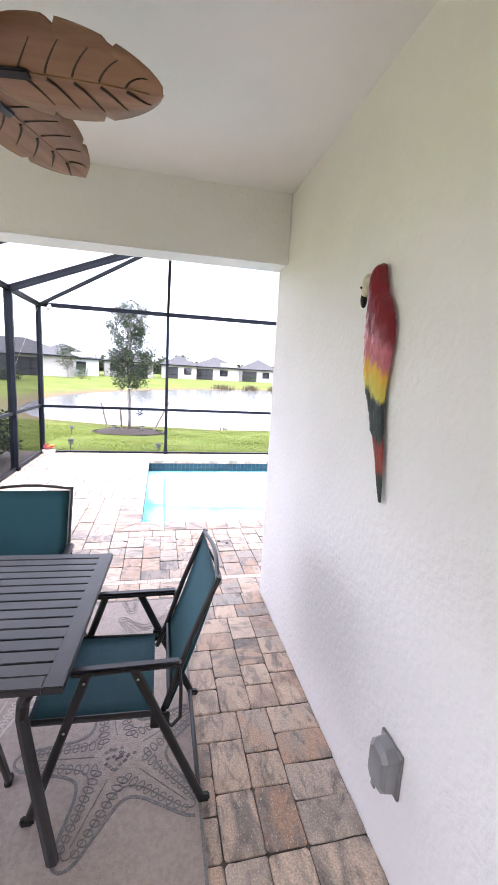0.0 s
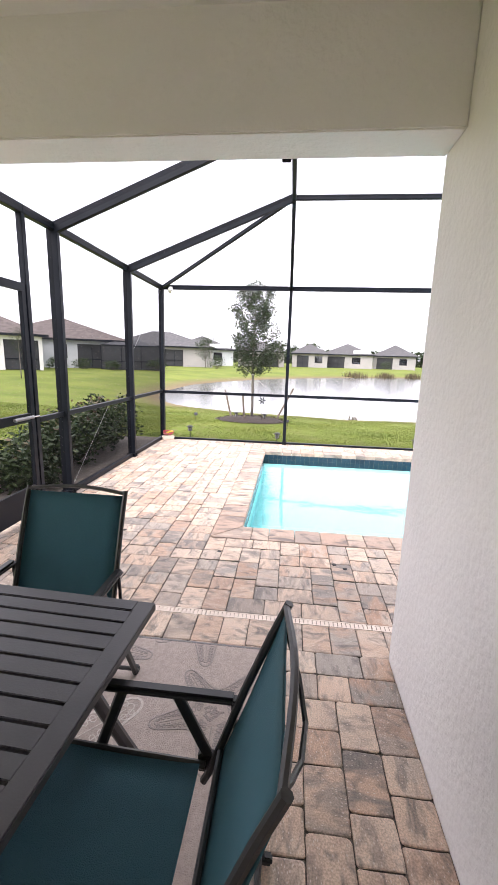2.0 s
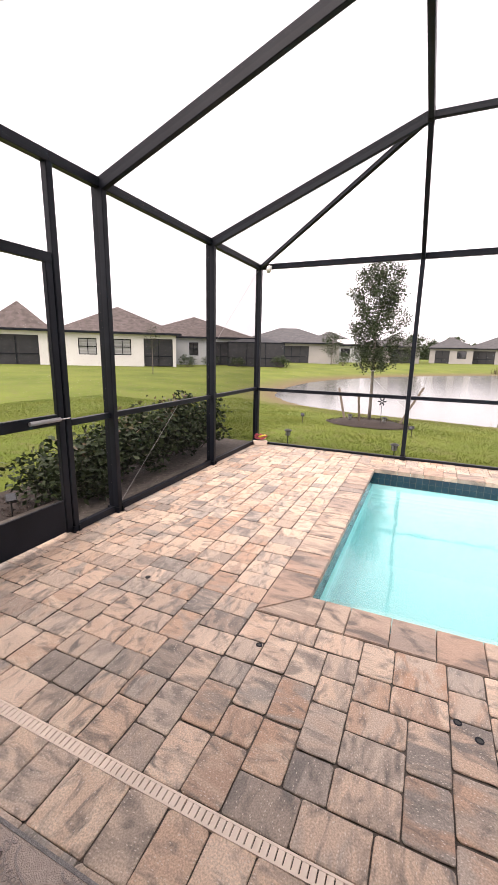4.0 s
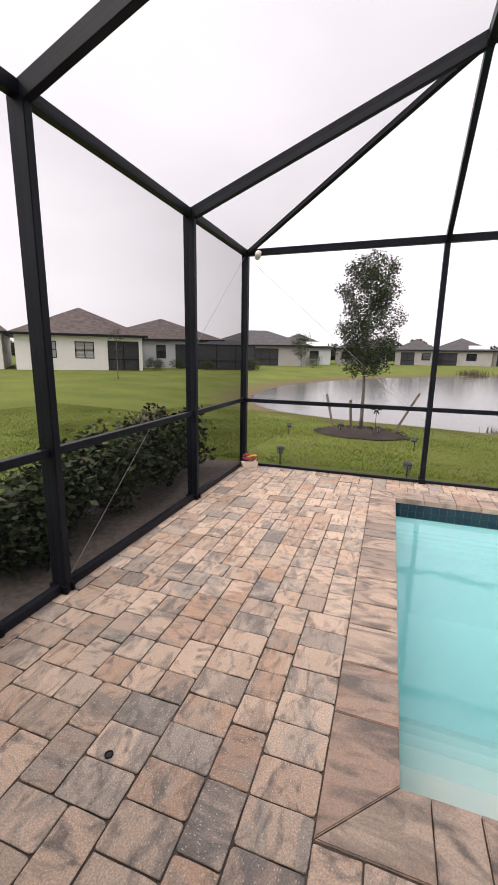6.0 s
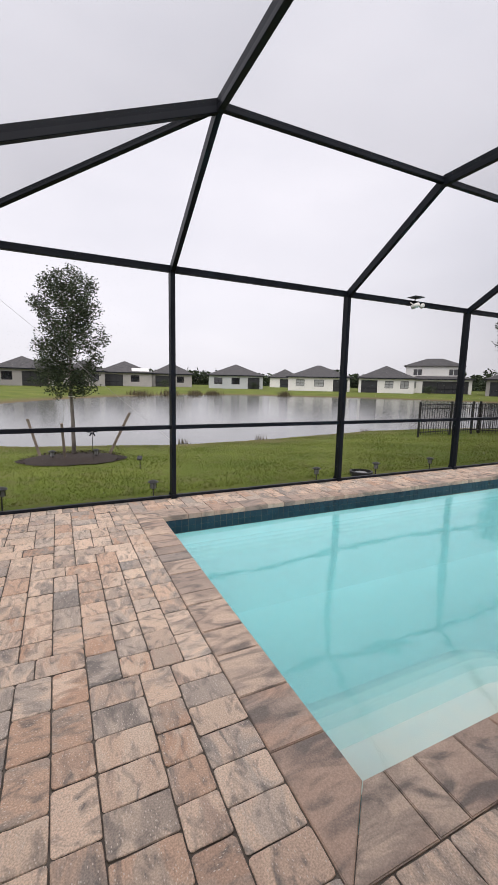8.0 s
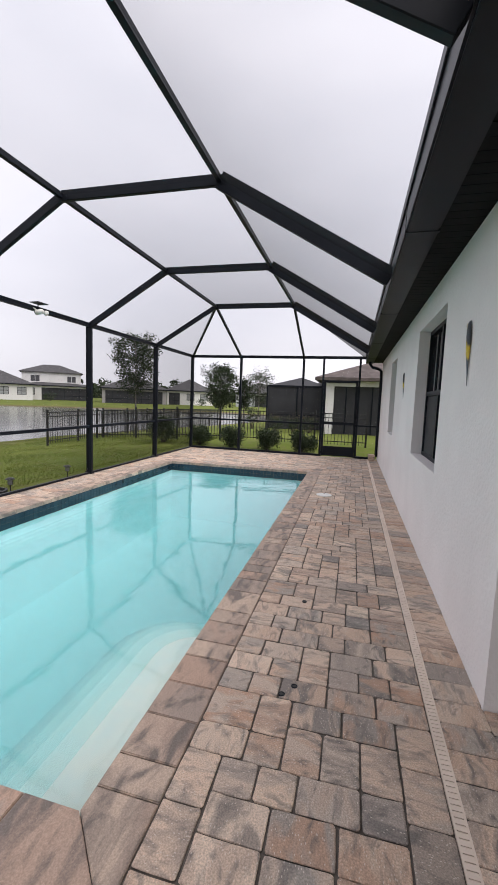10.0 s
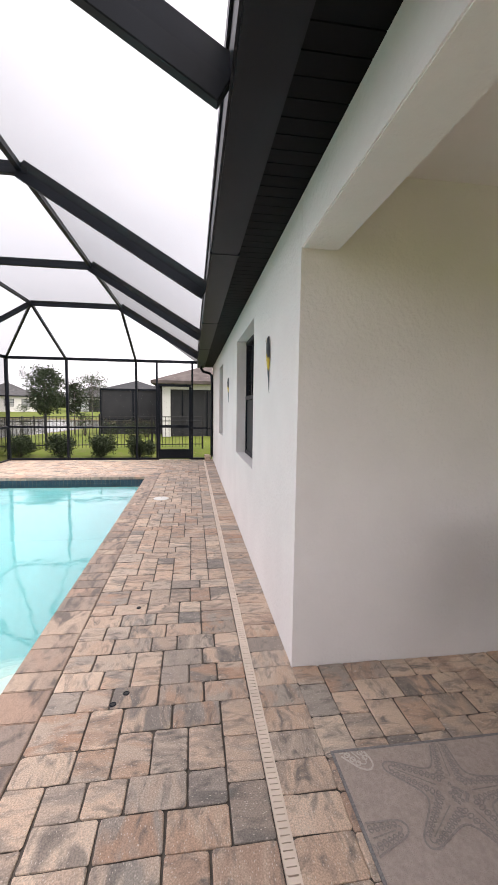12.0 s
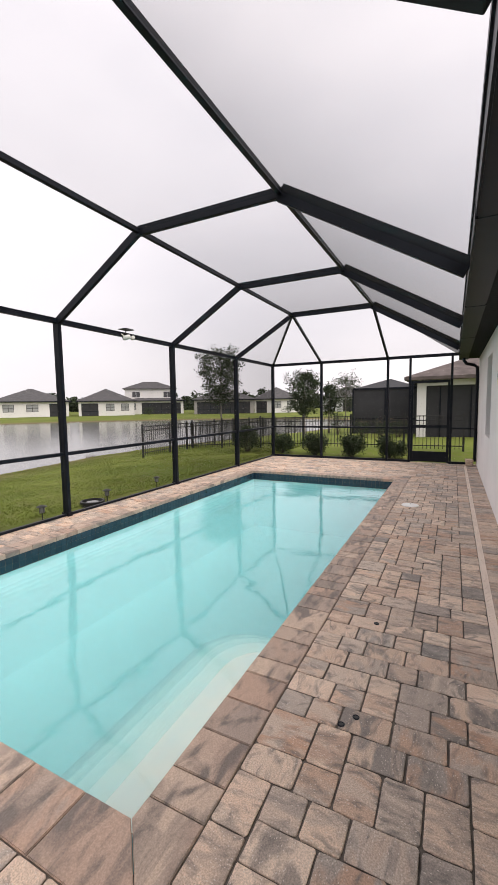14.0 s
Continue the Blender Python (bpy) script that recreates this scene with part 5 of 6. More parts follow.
def path_light(x, y, h=0.26):
    l = thing("path_light", "black and bronze solar path light stuck in the lawn", "garden light", pose(x, y, land_at(x, y) if y > 8.6 else -0.07), group="solar path lights in the lawn")
    part("stake", tube(bmesh.new(), [(0, 0, -0.03), (0, 0, h * 0.55)], 0.009, 7), BLACK, l)
    part("lens", lathe(bmesh.new(), [(0.032, h * 0.55), (0.038, h * 0.60), (0.040, h * 0.86), (0.036, h * 0.88)], 12), GREY_PL, l, "clear ribbed lens")
    for k in range(4):
        a = k * math.pi / 2
        part("cage_bar", tube(bmesh.new(), [(0.042 * math.cos(a), 0.042 * math.sin(a), h * 0.55), (0.042 * math.cos(a), 0.042 * math.sin(a), h * 0.88)], 0.004, 5), BLACK, l)
    part("cap", lathe(bmesh.new(), [(0.07, h * 0.88), (0.075, h * 0.90), (0.045, h * 0.97), (0.02, h), (0.0, h * 1.01)], 14), BLACK, l)


for x, y in ((-1.855, 8.95), (-0.08, 8.93), (2.57, 8.90), (3.84, 8.91), (5.20, 8.93), (-1.35, 12.2), (-0.55, 12.15)):
    path_light(x, y)


def spot_light(x, y, turn, z=None):
    l = thing("solar_spotlight", "small black solar spotlight on a stake", "garden light", pose(x, y, land_at(x, y) if z is None else z, 0, 0, turn), group="solar spotlights in the lawn")
    part("stake", tube(bmesh.new(), [(0, 0, -0.03), (0, 0, 0.17)], 0.008, 6), BLACK, l)
    h = part("head", boxed(-0.045, 0.045, -0.05, 0.05, -0.012, 0.02, bevel=0.008), BLACK, l)
    h.matrix_basis = pose(0, -0.02, 0.20, 35, 0, 0)
    part("solar_cell", boxed(-0.038, 0.038, -0.042, 0.042, 0.0205, 0.024), GLASS, h, "glossy dark solar cell")


for x, y, t in ((-2.37, 11.6, 20), (0.10, 10.9, -20), (-14.5, 9.5, 0), (-12.0, 8.2, 40)):
    spot_light(x, y, t)
spot_light(-3.05, 4.62, 60, -0.05)
orn = thing("garden_pinwheel", "metal snowflake ornament on a thin garden stake", "garden ornament", pose(-0.62, 12.0, land_at(-0.62, 12.0)))
part("rod", tube(bmesh.new(), [(0, 0, -0.02), (0, 0, 0.62)], 0.006, 6), BLACK, orn)
for k in range(6):
    a = k * math.pi / 3
    part("petal", beam(bmesh.new(), (0.02 * math.cos(a), 0, 0.62 + 0.02 * math.sin(a)), (0.1 * math.cos(a), 0, 0.62 + 0.1 * math.sin(a)), 0.012, 0.03, up=(-math.sin(a), 0, math.cos(a)), bevel=0.004), BRONZE, orn)
vb = thing("irrigation_box", "round black irrigation valve box with a pale lid", "valve box", pose(3.55, 8.95, land_at(3.55, 8.95)))
part("rim", lathe(bmesh.new(), [(0.20, -0.02), (0.20, 0.05), (0.17, 0.055), (0.165, 0.01)], 22), BLACK, vb)
part("lid", lathe(bmesh.new(), [(0.10, 0.0), (0.10, 0.03), (0.03, 0.035)], 16), GREY_PL, vb)

# hedge in its bed beside the enclosure
bm = bmesh.new()
prism(bm, [(-3.75, 4.55), (-2.45, 4.40), (-2.36, 4.50), (-2.36, 8.55), (-3.3, 8.65), (-3.85, 7.2)], -0.16, -0.035)
solid("hedge_bed", bm, MULCH, "bed of dark mulch under the hedge", "mulch bed")
bark_chips("hedge_chips", lambda rs: (rs.uniform(-3.6, -2.4), rs.uniform(4.6, 8.5), -0.032), 1500, 7, "loose chips of dark bark mulch under the hedge")


def shrub(x, y, z, rx, ry, h, seed, leaves, size, label, tips=0, group=""):
    s = thing("shrub", label, "shrub", pose(x, y, z), group=group)
    rr = random.Random(seed)
    cs = []
    bm = bmesh.new()
    for k in range(34):
        a, q = rr.uniform(0, 6.28), math.sqrt(rr.random())
        zz = h * rr.uniform(0.25, 0.88)
        e = math.sqrt(max(0.1, 1 - (zz / h - 0.45) ** 2 * 1.6))
        p = (rx * q * e * math.cos(a) * 0.85, ry * q * e * math.sin(a) * 0.85, zz)
        cs.append(p)
        if k % 2:
            tube(bm, [(p[0] * 0.15, p[1] * 0.15, 0), (p[0] * 0.6, p[1] * 0.6, zz * 0.55), p], 0.009, 4, r2=0.003)
    part("stems", bm, TWIG, s)
    v, f = leaf_cloud(cs, 0.17 * max(rx, ry) / 0.45, leaves, size, seed)
    ob = new("foliage", raw("foliage", v, f, HEDGE))
    ob.parent = s
    if tips:
        hi = [(p[0] * 1.05, p[1] * 1.05, h * 0.93) for p in cs if p[2] > h * 0.6] or cs
        v, f = leaf_cloud(hi, 0.14, tips, size * 0.9, seed + 1)
        ob = new("new_growth", raw("new_growth", v, f, HEDGE_TIP))
        ob.parent = s
        tagged(ob, "reddish new leaves")


for k, y in enumerate((5.15, 5.8, 6.45, 7.1, 7.75)):
    shrub(-2.98 - 0.05 * (k % 2), y, -0.04, 0.46, 0.50, (0.56, 0.62, 0.76, 0.84, 0.86)[k], 20 + k, 2600, 0.075, "dense dark green clusia shrub in the hedge", 90 if k in (2, 3) else 30, "hedge beside the enclosure")
for k, (x, y, r) in enumerate(((11.15, 9.85, 0.5), (11.3, 8.62, 0.40), (11.25, 7.45, 0.46), (11.25, 6.3, 0.48), (11.2, 5.15, 0.46))):
    shrub(x, y, land_at(x, y), r, r, 0.66 if k else 0.9, 40 + k, 6500, 0.05, "round clipped green shrub beside the enclosure", 0, "round shrubs by the far screen")

# fence
FENCE = mat("fence_metal", (0.012, 0.012, 0.012), (0.02, 0.02, 0.02), rough=0.45, scale=4)
picket_me = finish("picket", boxed(-0.008, 0.008, -0.008, 0.008, 0.06, 1.12), FENCE)
post_me = finish("fence_post", boxed(-0.03, 0.03, -0.03, 0.03, -0.05, 1.2, bevel=0.006), FENCE)


def fence(p, q, label):
    p, q = Vector(p), Vector(q)
    d = q - p
    n = max(1, round(d.length / 1.8))
    f = thing("fence", label, "fence", pose(p.x, p.y, 0, 0, 0, math.degrees(math.atan2(d.y, d.x))))
    zs = [land_at(*(p + d * (k / n))) for k in range(n + 1)]
    L = d.length / n
    for k in range(n + 1):
        o = new("fence_post", post_me)
        o.parent = f
        o.location = (k * L, 0, zs[k])
    for k in range(n):
        for h in (0.16, 0.96, 1.10):
            part("rail", beam(bmesh.new(), (k * L, 0, zs[k] + h), ((k + 1) * L, 0, zs[k + 1] + h), 0.025, 0.03), FENCE, f)
        m = round(L / 0.115)
        for j in range(1, m):
            o = new("picket", picket_me)
            o.parent = f
            o.location = ((k + j / m) * L, 0, zs[k] + (zs[k + 1] - zs[k]) * j / m)


fence((9.9, 13.45), (13.0, 13.45), "black aluminium picket fence towards the lake")
fence((12.6, 13.45), (12.6, 3.2), "black aluminium picket fence between the gardens")
fence((13.0, 13.45), (27.4, 13.45), "black aluminium picket fence of the next garden")


# ---- houses ----
def hip_roof(bm, x0, x1, y0, y1, z, rise, over=0.45, thick=0.14):
    x0, x1, y0, y1 = x0 - over, x1 + over, y0 - over, y1 + over
    w, d = x1 - x0, y1 - y0
    h = min(w, d) / 2
    if w >= d:
        r = [(x0 + h, (y0 + y1) / 2), (x1 - h, (y0 + y1) / 2)]
    else:
        r = [((x0 + x1) / 2, y0 + h), ((x0 + x1) / 2, y1 - h)]
    lo = [bm.verts.new((a, b, z)) for a, b in ((x0, y0), (x1, y0), (x1, y1), (x0, y1))]
    hi = [bm.verts.new((*v.co.xy, z + thick)) for v in lo]
    if abs(w - d) < 0.05:
        t = bm.verts.new(((x0 + x1) / 2, (y0 + y1) / 2, z + thick + rise))
        for i in range(4):
            bm.faces.new((hi[i], hi[(i + 1) % 4], t))
    else:
        a, b = (bm.verts.new((*p, z + thick + rise)) for p in r)
        if w >= d:
            for f in ((hi[0], hi[1], b, a), (hi[1], hi[2], b), (hi[2], hi[3], a, b), (hi[3], hi[0], a)):
                bm.faces.new(f)
        else:
            for f in ((hi[0], hi[1], a), (hi[1], hi[2], b, a), (hi[2], hi[3], b), (hi[3], hi[0], a, b)):
                bm.faces.new(f)
    for i in range(4):
        j = (i + 1) % 4
        bm.faces.new((lo[i], lo[j], hi[j], hi[i]))
    bm.faces.new(lo[::-1])
    return bm


def house(x, y, yaw, w, d, wall, roof, label, openings, eave=2.8, rise=2.6, upper=None, solar=False, z=None):
    """A house whose garden front lies on its local y = 0, from x = 0 to w; openings: (kind, x0, x1) along that front."""
    z0 = land_at(x, y) if z is None else z
    h = thing("house", label, "house", pose(x, y, z0, 0, 0, yaw))
    bm = bmesh.new()
    xs = [0.0]
    for k, a, b in openings:
        xs += [a, b]
    xs.append(w)
    for i in range(0, len(xs) - 1, 2):
        if xs[i + 1] - xs[i] > 0.02:
            box(bm, xs[i], xs[i + 1], 0, 0.25, -0.4, eave)
    for k, a, b in openings:
        lo, hi = (0.95, 2.35) if k == "window" else (0.0, 2.45)
        box(bm, a, b, 0, 0.25, hi, eave)
        if k == "window":
            box(bm, a, b, 0, 0.25, -0.4, lo)
    box(bm, 0, 0.25, 0.25, d, -0.4, eave)
    box(bm, w - 0.25, w, 0.25, d, -0.4, eave)
    box(bm, 0.25, w - 0.25, d - 0.25, d, -0.4, eave)
    part("wall", bm, wall, h)
    part("roof", hip_roof(bmesh.new(), 0, w, 0, d, eave, rise), roof, h)
    part("fascia", boxed(-0.47, w + 0.47, -0.49, -0.455, eave - 0.04, eave + 0.16), BRONZE, h)
    for k, a, b in openings:
        if k == "window":
            wd = part("window", boxed(a, b, 0.16, 0.19, 0.95, 2.35), BLIND if wall is WALL_W else GLASS, h)
            bm = bmesh.new()
            for q in ((a, a + 0.07, 0.95, 2.35), (b - 0.07, b, 0.95, 2.35), (a, b, 0.95, 1.02), (a, b, 2.28, 2.35), (a, b, 1.62, 1.68), ((a + b) / 2 - 0.03, (a + b) / 2 + 0.03, 0.95, 2.35)):
                box(bm, q[0], q[1], 0.08, 0.155, q[2], q[3])
            part("window_frame", bm, BRONZE, wd)
        else:
            pr = part("porch_screen", boxed(a, b, 0.12, 0.14, 0.0, 2.45), DARK_SCREEN, h, "dark screened porch")
            bm = bmesh.new()
            n = max(1, round((b - a) / 1.4))
            for i in range(n + 1):
                xx = a + (b - a) * i / n
                box(bm, xx - 0.035, xx + 0.035, 0.05, 0.115, 0.0, 2.45)
            box(bm, a, b, 0.05, 0.115, 0.85, 0.93)
            part("porch_frame", bm, BRONZE, pr)
    if upper:
        a, b = upper
        part("upper_wall", boxed(a, b, 2.6, d - 0.5, eave, eave + 2.75), wall, h)
        part("upper_roof", hip_roof(bmesh.new(), a, b, 2.6, d - 0.5, eave + 2.75, 1.7), roof, h)
        for xx in (a + 1.6, b - 2.6):
            wd = part("upper_window", boxed(xx, xx + 1.6, 2.56, 2.595, eave + 0.95, eave + 2.15), GLASS, h)
            part("window_frame", boxed(xx + 0.76, xx + 0.84, 2.52, 2.555, eave + 0.95, eave + 2.15), WHITE, wd)
    if solar:
        # White plastic paints the sky's glint onto the panels.
        part("solar_panels", beam(bmesh.new(), (w * 0.62, 0.6, eave + 0.75), (w * 0.95, 0.6, eave + 0.75), 1.6, 0.05, up=(0, -0.45, 0.9)), WHITE, h, "solar panels coloured white for sky glint")
    return h


def screen_room(x, y, yaw, w, d, h, label, z=None):
    z0 = land_at(x, y) if z is None else z
    s = thing("screen_room", label, "screen enclosure", pose(x, y, z0, 0, 0, yaw))
    part("screen_walls", boxed(0, w, 0, d, 0, h), DARK_SCREEN, s)
    part("screen_roof", hip_roof(bmesh.new(), 0, w, 0, d, h, 0.55, over=0.0, thick=0.03), DARK_SCREEN, s)
    n = max(2, round(w / 2))
    for i in range(n + 1):
        part("frame_post", boxed(w * i / n - 0.04, w * i / n + 0.04, -0.045, -0.004, 0, h), BRONZE, s)
    part("frame_rail", boxed(0, w, -0.04, -0.003, 0.85, 0.93), BRONZE, s)
    part("eave_rail", boxed(0, w, -0.05, -0.003, h - 0.05, h + 0.05), BRONZE, s)
    return s


WIN, PORCH = "window", "porch"
# along the west lawn
house(-33.0, 24.5, 46, 4.6, 11, WALL_W, SHINGLE, "white single-storey house with a brown roof beyond the lawn", [(PORCH, 0.4, 3.9)], rise=2.4)
house(-28.8, 28.1, 42, 9.9, 12, WALL_W, SHINGLE, "white single-storey house with a brown hip roof and screened porch", [(WIN, 1.5, 3.0), (WIN, 4.4, 5.9), (PORCH, 7.0, 9.6)], rise=2.6)
house(-29.5, 38.2, 29, 13.0, 13, WALL_G, SHINGLE, "grey single-storey house with a brown hip roof", [(WIN, 1.5, 3.2), (WIN, 6.2, 7.2), (PORCH, 8.2, 12.4)], rise=2.6)
screen_room(-19.5, 41.6, 27, 6.0, 4.0, 2.5, "dark screened pool enclosure behind a house")
house(-26.4, 59.0, 20, 15.0, 12, WALL_B, SHINGLE_G, "taupe single-storey house with a dark hip roof", [(WIN, 1.0, 2.6), (PORCH, 4.0, 10.5)], rise=2.4)
house(-22.1, 74.4, 13, 11.5, 12, WALL_G, SHINGLE_G, "grey single-storey house with a dark roof and solar panels", [(PORCH, 1.0, 4.4), (WIN, 5.4, 7.0), (WIN, 7.8, 9.4)], solar=True)
house(-10.5, 81.5, 8, 9.0, 12, WALL_B, SHINGLE_G, "taupe house half hidden by trees across the lake", [(WIN, 1.0, 2.6), (PORCH, 4.0, 8.0)], rise=2.2)
house(0.0, 90.0, 0, 7.5, 12, WALL_B, SHINGLE_G, "taupe house across the lake with a dark roof", [(PORCH, 1.0, 3.5), (WIN, 4.8, 6.4)], rise=2.2)
# across the lake
house(6.6, 94.5, -7, 11.0, 12, WALL_B, SHINGLE_G, "taupe house across the lake with pale solar panels", [(PORCH, 0.8, 5.0), (WIN, 6.6, 8.4)], solar=True)
house(18.2, 96.4, -13, 9.0, 12, WALL_B, SHINGLE_G, "taupe house across the lake with a screened porch", [(PORCH, 0.8, 4.2), (WIN, 5.6, 7.2)])
house(29.0, 88.5, -23, 11.9, 12, WALL_G, SHINGLE_G, "pale grey house across the lake with a dark hip roof", [(WIN, 1.2, 3.0), (WIN, 5.0, 6.8), (PORCH, 8.6, 11.2)])
house(56.0, 110.5, -29, 9.0, 12, WALL_W, SHINGLE_G, "white house far behind the lake houses", [(PORCH, 3.0, 6.0)])
house(42.9, 77.8, -34, 12.7, 12, WALL_W, SHINGLE_G, "white house across the lake with a screened porch", [(WIN, 1.6, 3.4), (WIN, 5.4, 7.4), (PORCH, 9.3, 12.2)])
house(53.6, 68.2, -43, 10.4, 12, WALL_W, SHINGLE_G, "off-white house across the lake with a dark hip roof", [(PORCH, 0.5, 3.6), (WIN, 5.0, 6.6), (WIN, 7.9, 9.4)])
house(64.5, 66.9, -50, 12.6, 11, WALL_W, SHINGLE_G, "white two-storey house across the lake", [(WIN, 0.8, 2.4), (PORCH, 3.6, 12.0)], upper=(0.0, 11.0), rise=1.2)
house(67.0, 50.5, -59, 12.2, 11, WALL_B, SHINGLE_G, "taupe house across the lake with a wide screened porch", [(PORCH, 0.6, 11.4)])
house(75.0, 40.8, -66, 9.4, 11, WALL_W, SHINGLE_G, "white house across the lake with two windows", [(PORCH, 0.4, 2.6), (WIN, 4.0, 5.6), (WIN, 6.8, 8.4)])
house(82.0, 28.0, -73, 11.0, 11, WALL_G, SHINGLE_G, "grey house beyond the lake's far end", [(WIN, 1.0, 2.6), (PORCH, 4.0, 8.0)])
house(70.0, 14.5, -84, 12.0, 11, WALL_W, SHINGLE_G, "white house beyond the neighbouring gardens", [(WIN, 1.0, 2.6), (WIN, 4.0, 5.6), (PORCH, 7.0, 11.0)])

# neighbour to the east
nb = thing("neighbour_house", "neighbouring white house with a screened corner porch", "house", pose(18.4, -8.0, -0.12))
bm = bmesh.new()
box(bm, 3.2, 14.0, 0, 12.4, -0.2, 2.7)
box(bm, 0.0, 3.2, 0, 8.0, -0.2, 2.7)
part("wall", bm, WALL_W, nb)
part("pillar", boxed(0.0, 0.34, 12.6, 12.98, 0.0, 2.45, bevel=0.01), WALL_W, nb)
bm = bmesh.new()
box(bm, 0.0, 14.0, 12.6, 12.98, 2.451, 2.7)
box(bm, 0.0, 0.34, 8.0, 12.6, 2.451, 2.7)
part("porch_beam", bm, WALL_W, nb)
part("roof", hip_roof(bmesh.new(), 0, 14, 0, 12.98, 2.7, 2.6, over=0.5), SHINGLE, nb)
part("porch_screen", boxed(0.15, 0.18, 8.0, 12.6, 0, 2.45), DARK_SCREEN, nb, "dark porch screen, opaque for the shade behind")
# Opaque dark sheet added on the north side to stand for the porch's shade.
part("porch_screen", boxed(0.34, 3.2, 12.76, 12.79, 0.02, 2.45), DARK_SCREEN, nb, "dark porch screen, opaque for the shade behind")
part("porch_floor", boxed(-0.1, 3.2, 8.0, 13.4, -0.1, 0.02), CONCRETE, nb)
for k in range(4):
    part("porch_post", boxed(0.10, 0.148, 8.4 + 1.2 * k, 8.46 + 1.2 * k, 0, 2.45), BRONZE, nb)
screen_room(20.6, 8.3, -90, 3.3, 7.0, 2.45, "dark screened enclosure behind the neighbouring house", z=-0.1)
ring = [(0.0 + 0.9 * math.cos(a), 0.9 * math.sin(a)) for a in [k * 0.5236 for k in range(12)]]
solid("garden_kerb", tube(bmesh.new(), [(16.6 + x, 4.0 + y * 1.2, -0.02) for x, y in ring], 0.06, 6, closed=True), CONCRETE, "ring of pale concrete edging round a garden bed", "garden edging")
shrub(19.7, 8.9, land_at(19.7, 8.9), 0.35, 0.4, 1.5, 61, 500, 0.09, "tall red-leaved cordyline shrub beside the dark enclosure")
for k, (x, y) in enumerate(((17.9, 7.3), (18.1, 6.4), (18.3, 5.7))):
    shrub(x, y, land_at(x, y), 0.45, 0.45, 0.8, 70 + k, 700, 0.07, "low flowering shrub beside the neighbouring porch", 120)

# more trees
tree(13.35, 12.2, 4.1, 1.9, 0.95, 9, 9500, 0.08, "thin young tree with an open crown behind the fence", power=0.5)
tree(20.2, 10.9, 3.55, 1.2, 0.95, 12, 8500, 0.10, "broad leafy tree in the next garden", 0.06, 30)
tree(21.6, 9.9, 3.0, 1.2, 0.55, 13, 3000, 0.10, "leafy tree in the next garden", 0.05)
tree(31.5, 11.3, 4.3, 1.6, 1.3, 14, 3200, 0.12, "sparse tree in a further garden", 0.06)
tree(-16.2, 24.2, 3.2, 1.4, 0.6, 15, 420, 0.09, "slender sparsely leaved sapling on the lawn", 0.03, 14)
tree(-12.5, 60.0, 4.4, 1.2, 1.6, 16, 1500, 0.20, "leafy tree before the houses on the bank", 0.07)
tree(-2.5, 78.0, 5.2, 1.2, 2.2, 17, 1800, 0.26, "rounded tree by the houses on the bank", 0.09)
for k, (x, y, r) in enumerate(((-21.0, 36.0, 0.9), (-21.0, 40.5, 0.9), (-18.0, 40.8, 0.8), (-14.2, 43.4, 1.0), (-10.5, 58.0, 1.4), (-13.0, 72.0, 1.6), (-4.0, 77.0, 1.5), (38.0, 84.0, 1.3), (20.0, 92.0, 1.4), (62.0, 58.0, 1.3), (74.0, 33.0, 1.2))):
    shrub(x, y, land_at(x, y), r, r, r * 1.15, 90 + k, 700, 0.16, "mounded dark shrub near the lakeside houses", 0, "shrubs by the lakeside houses")


def reeds():
    rs = random.Random(12)
    v, f = [], []
    for cx, cy, r in ((9, 60.6, 1.8), (13.5, 62.4, 1.2), (18, 64, 1.0), (21.5, 65.2, 1.2), (33, 62.2, 1.0), (5.5, 16.7, 0.3), (2.6, 16.6, 0.25), (11.2, 17.5, 0.3)):
        big = r > 0.6
        for k in range(260 if big else 40):
            x, y = cx + rs.gauss(0, r * 0.5), cy + rs.gauss(0, r * 0.3)
            h, w, a = rs.uniform(0.5, 1.1) * (1 if big else 0.28), 0.04 if big else 0.012, rs.uniform(0, 6.28)
            z = Z_LAKE - 0.05
            n = len(v)
            lx, ly = rs.gauss(0, 0.15) * h, rs.gauss(0, 0.15) * h
            v += [(x - w * math.cos(a), y - w * math.sin(a), z), (x + w * math.cos(a), y + w * math.sin(a), z), (x + lx, y + ly, z + h)]
            f.append((n, n + 1, n + 2))
    tagged(new("reeds", raw("reeds", v, f, mat("reed", (0.07, 0.06, 0.03), (0.13, 0.10, 0.05), rough=0.9))), "clumps of brown reeds along the lake's edge", "reeds", kind="stuff")


reeds()


def far_woods():
    rs = random.Random(21)
    cs, rad = [], []
    for k in range(420):
        a = radians(-35 + 205 * k / 420)
        r = rs.uniform(150, 175)
        h = rs.uniform(2.6, 4.8) + (3.0 if rs.random() < 0.10 else 0)
        for j in range(3):
            cs.append((5 + r * math.cos(a) + rs.gauss(0, 1.5), 5 + r * math.sin(a) + rs.gauss(0, 1.5), h * (0.3 + 0.35 * j)))
    v, f = leaf_cloud(cs, 2.3, 110000, 1.25, 5, squash=0.65)
    tagged(new("far_woods", raw("far_woods", v, f, LEAF)), "line of dark trees behind the houses", "woods", kind="stuff")


far_woods()


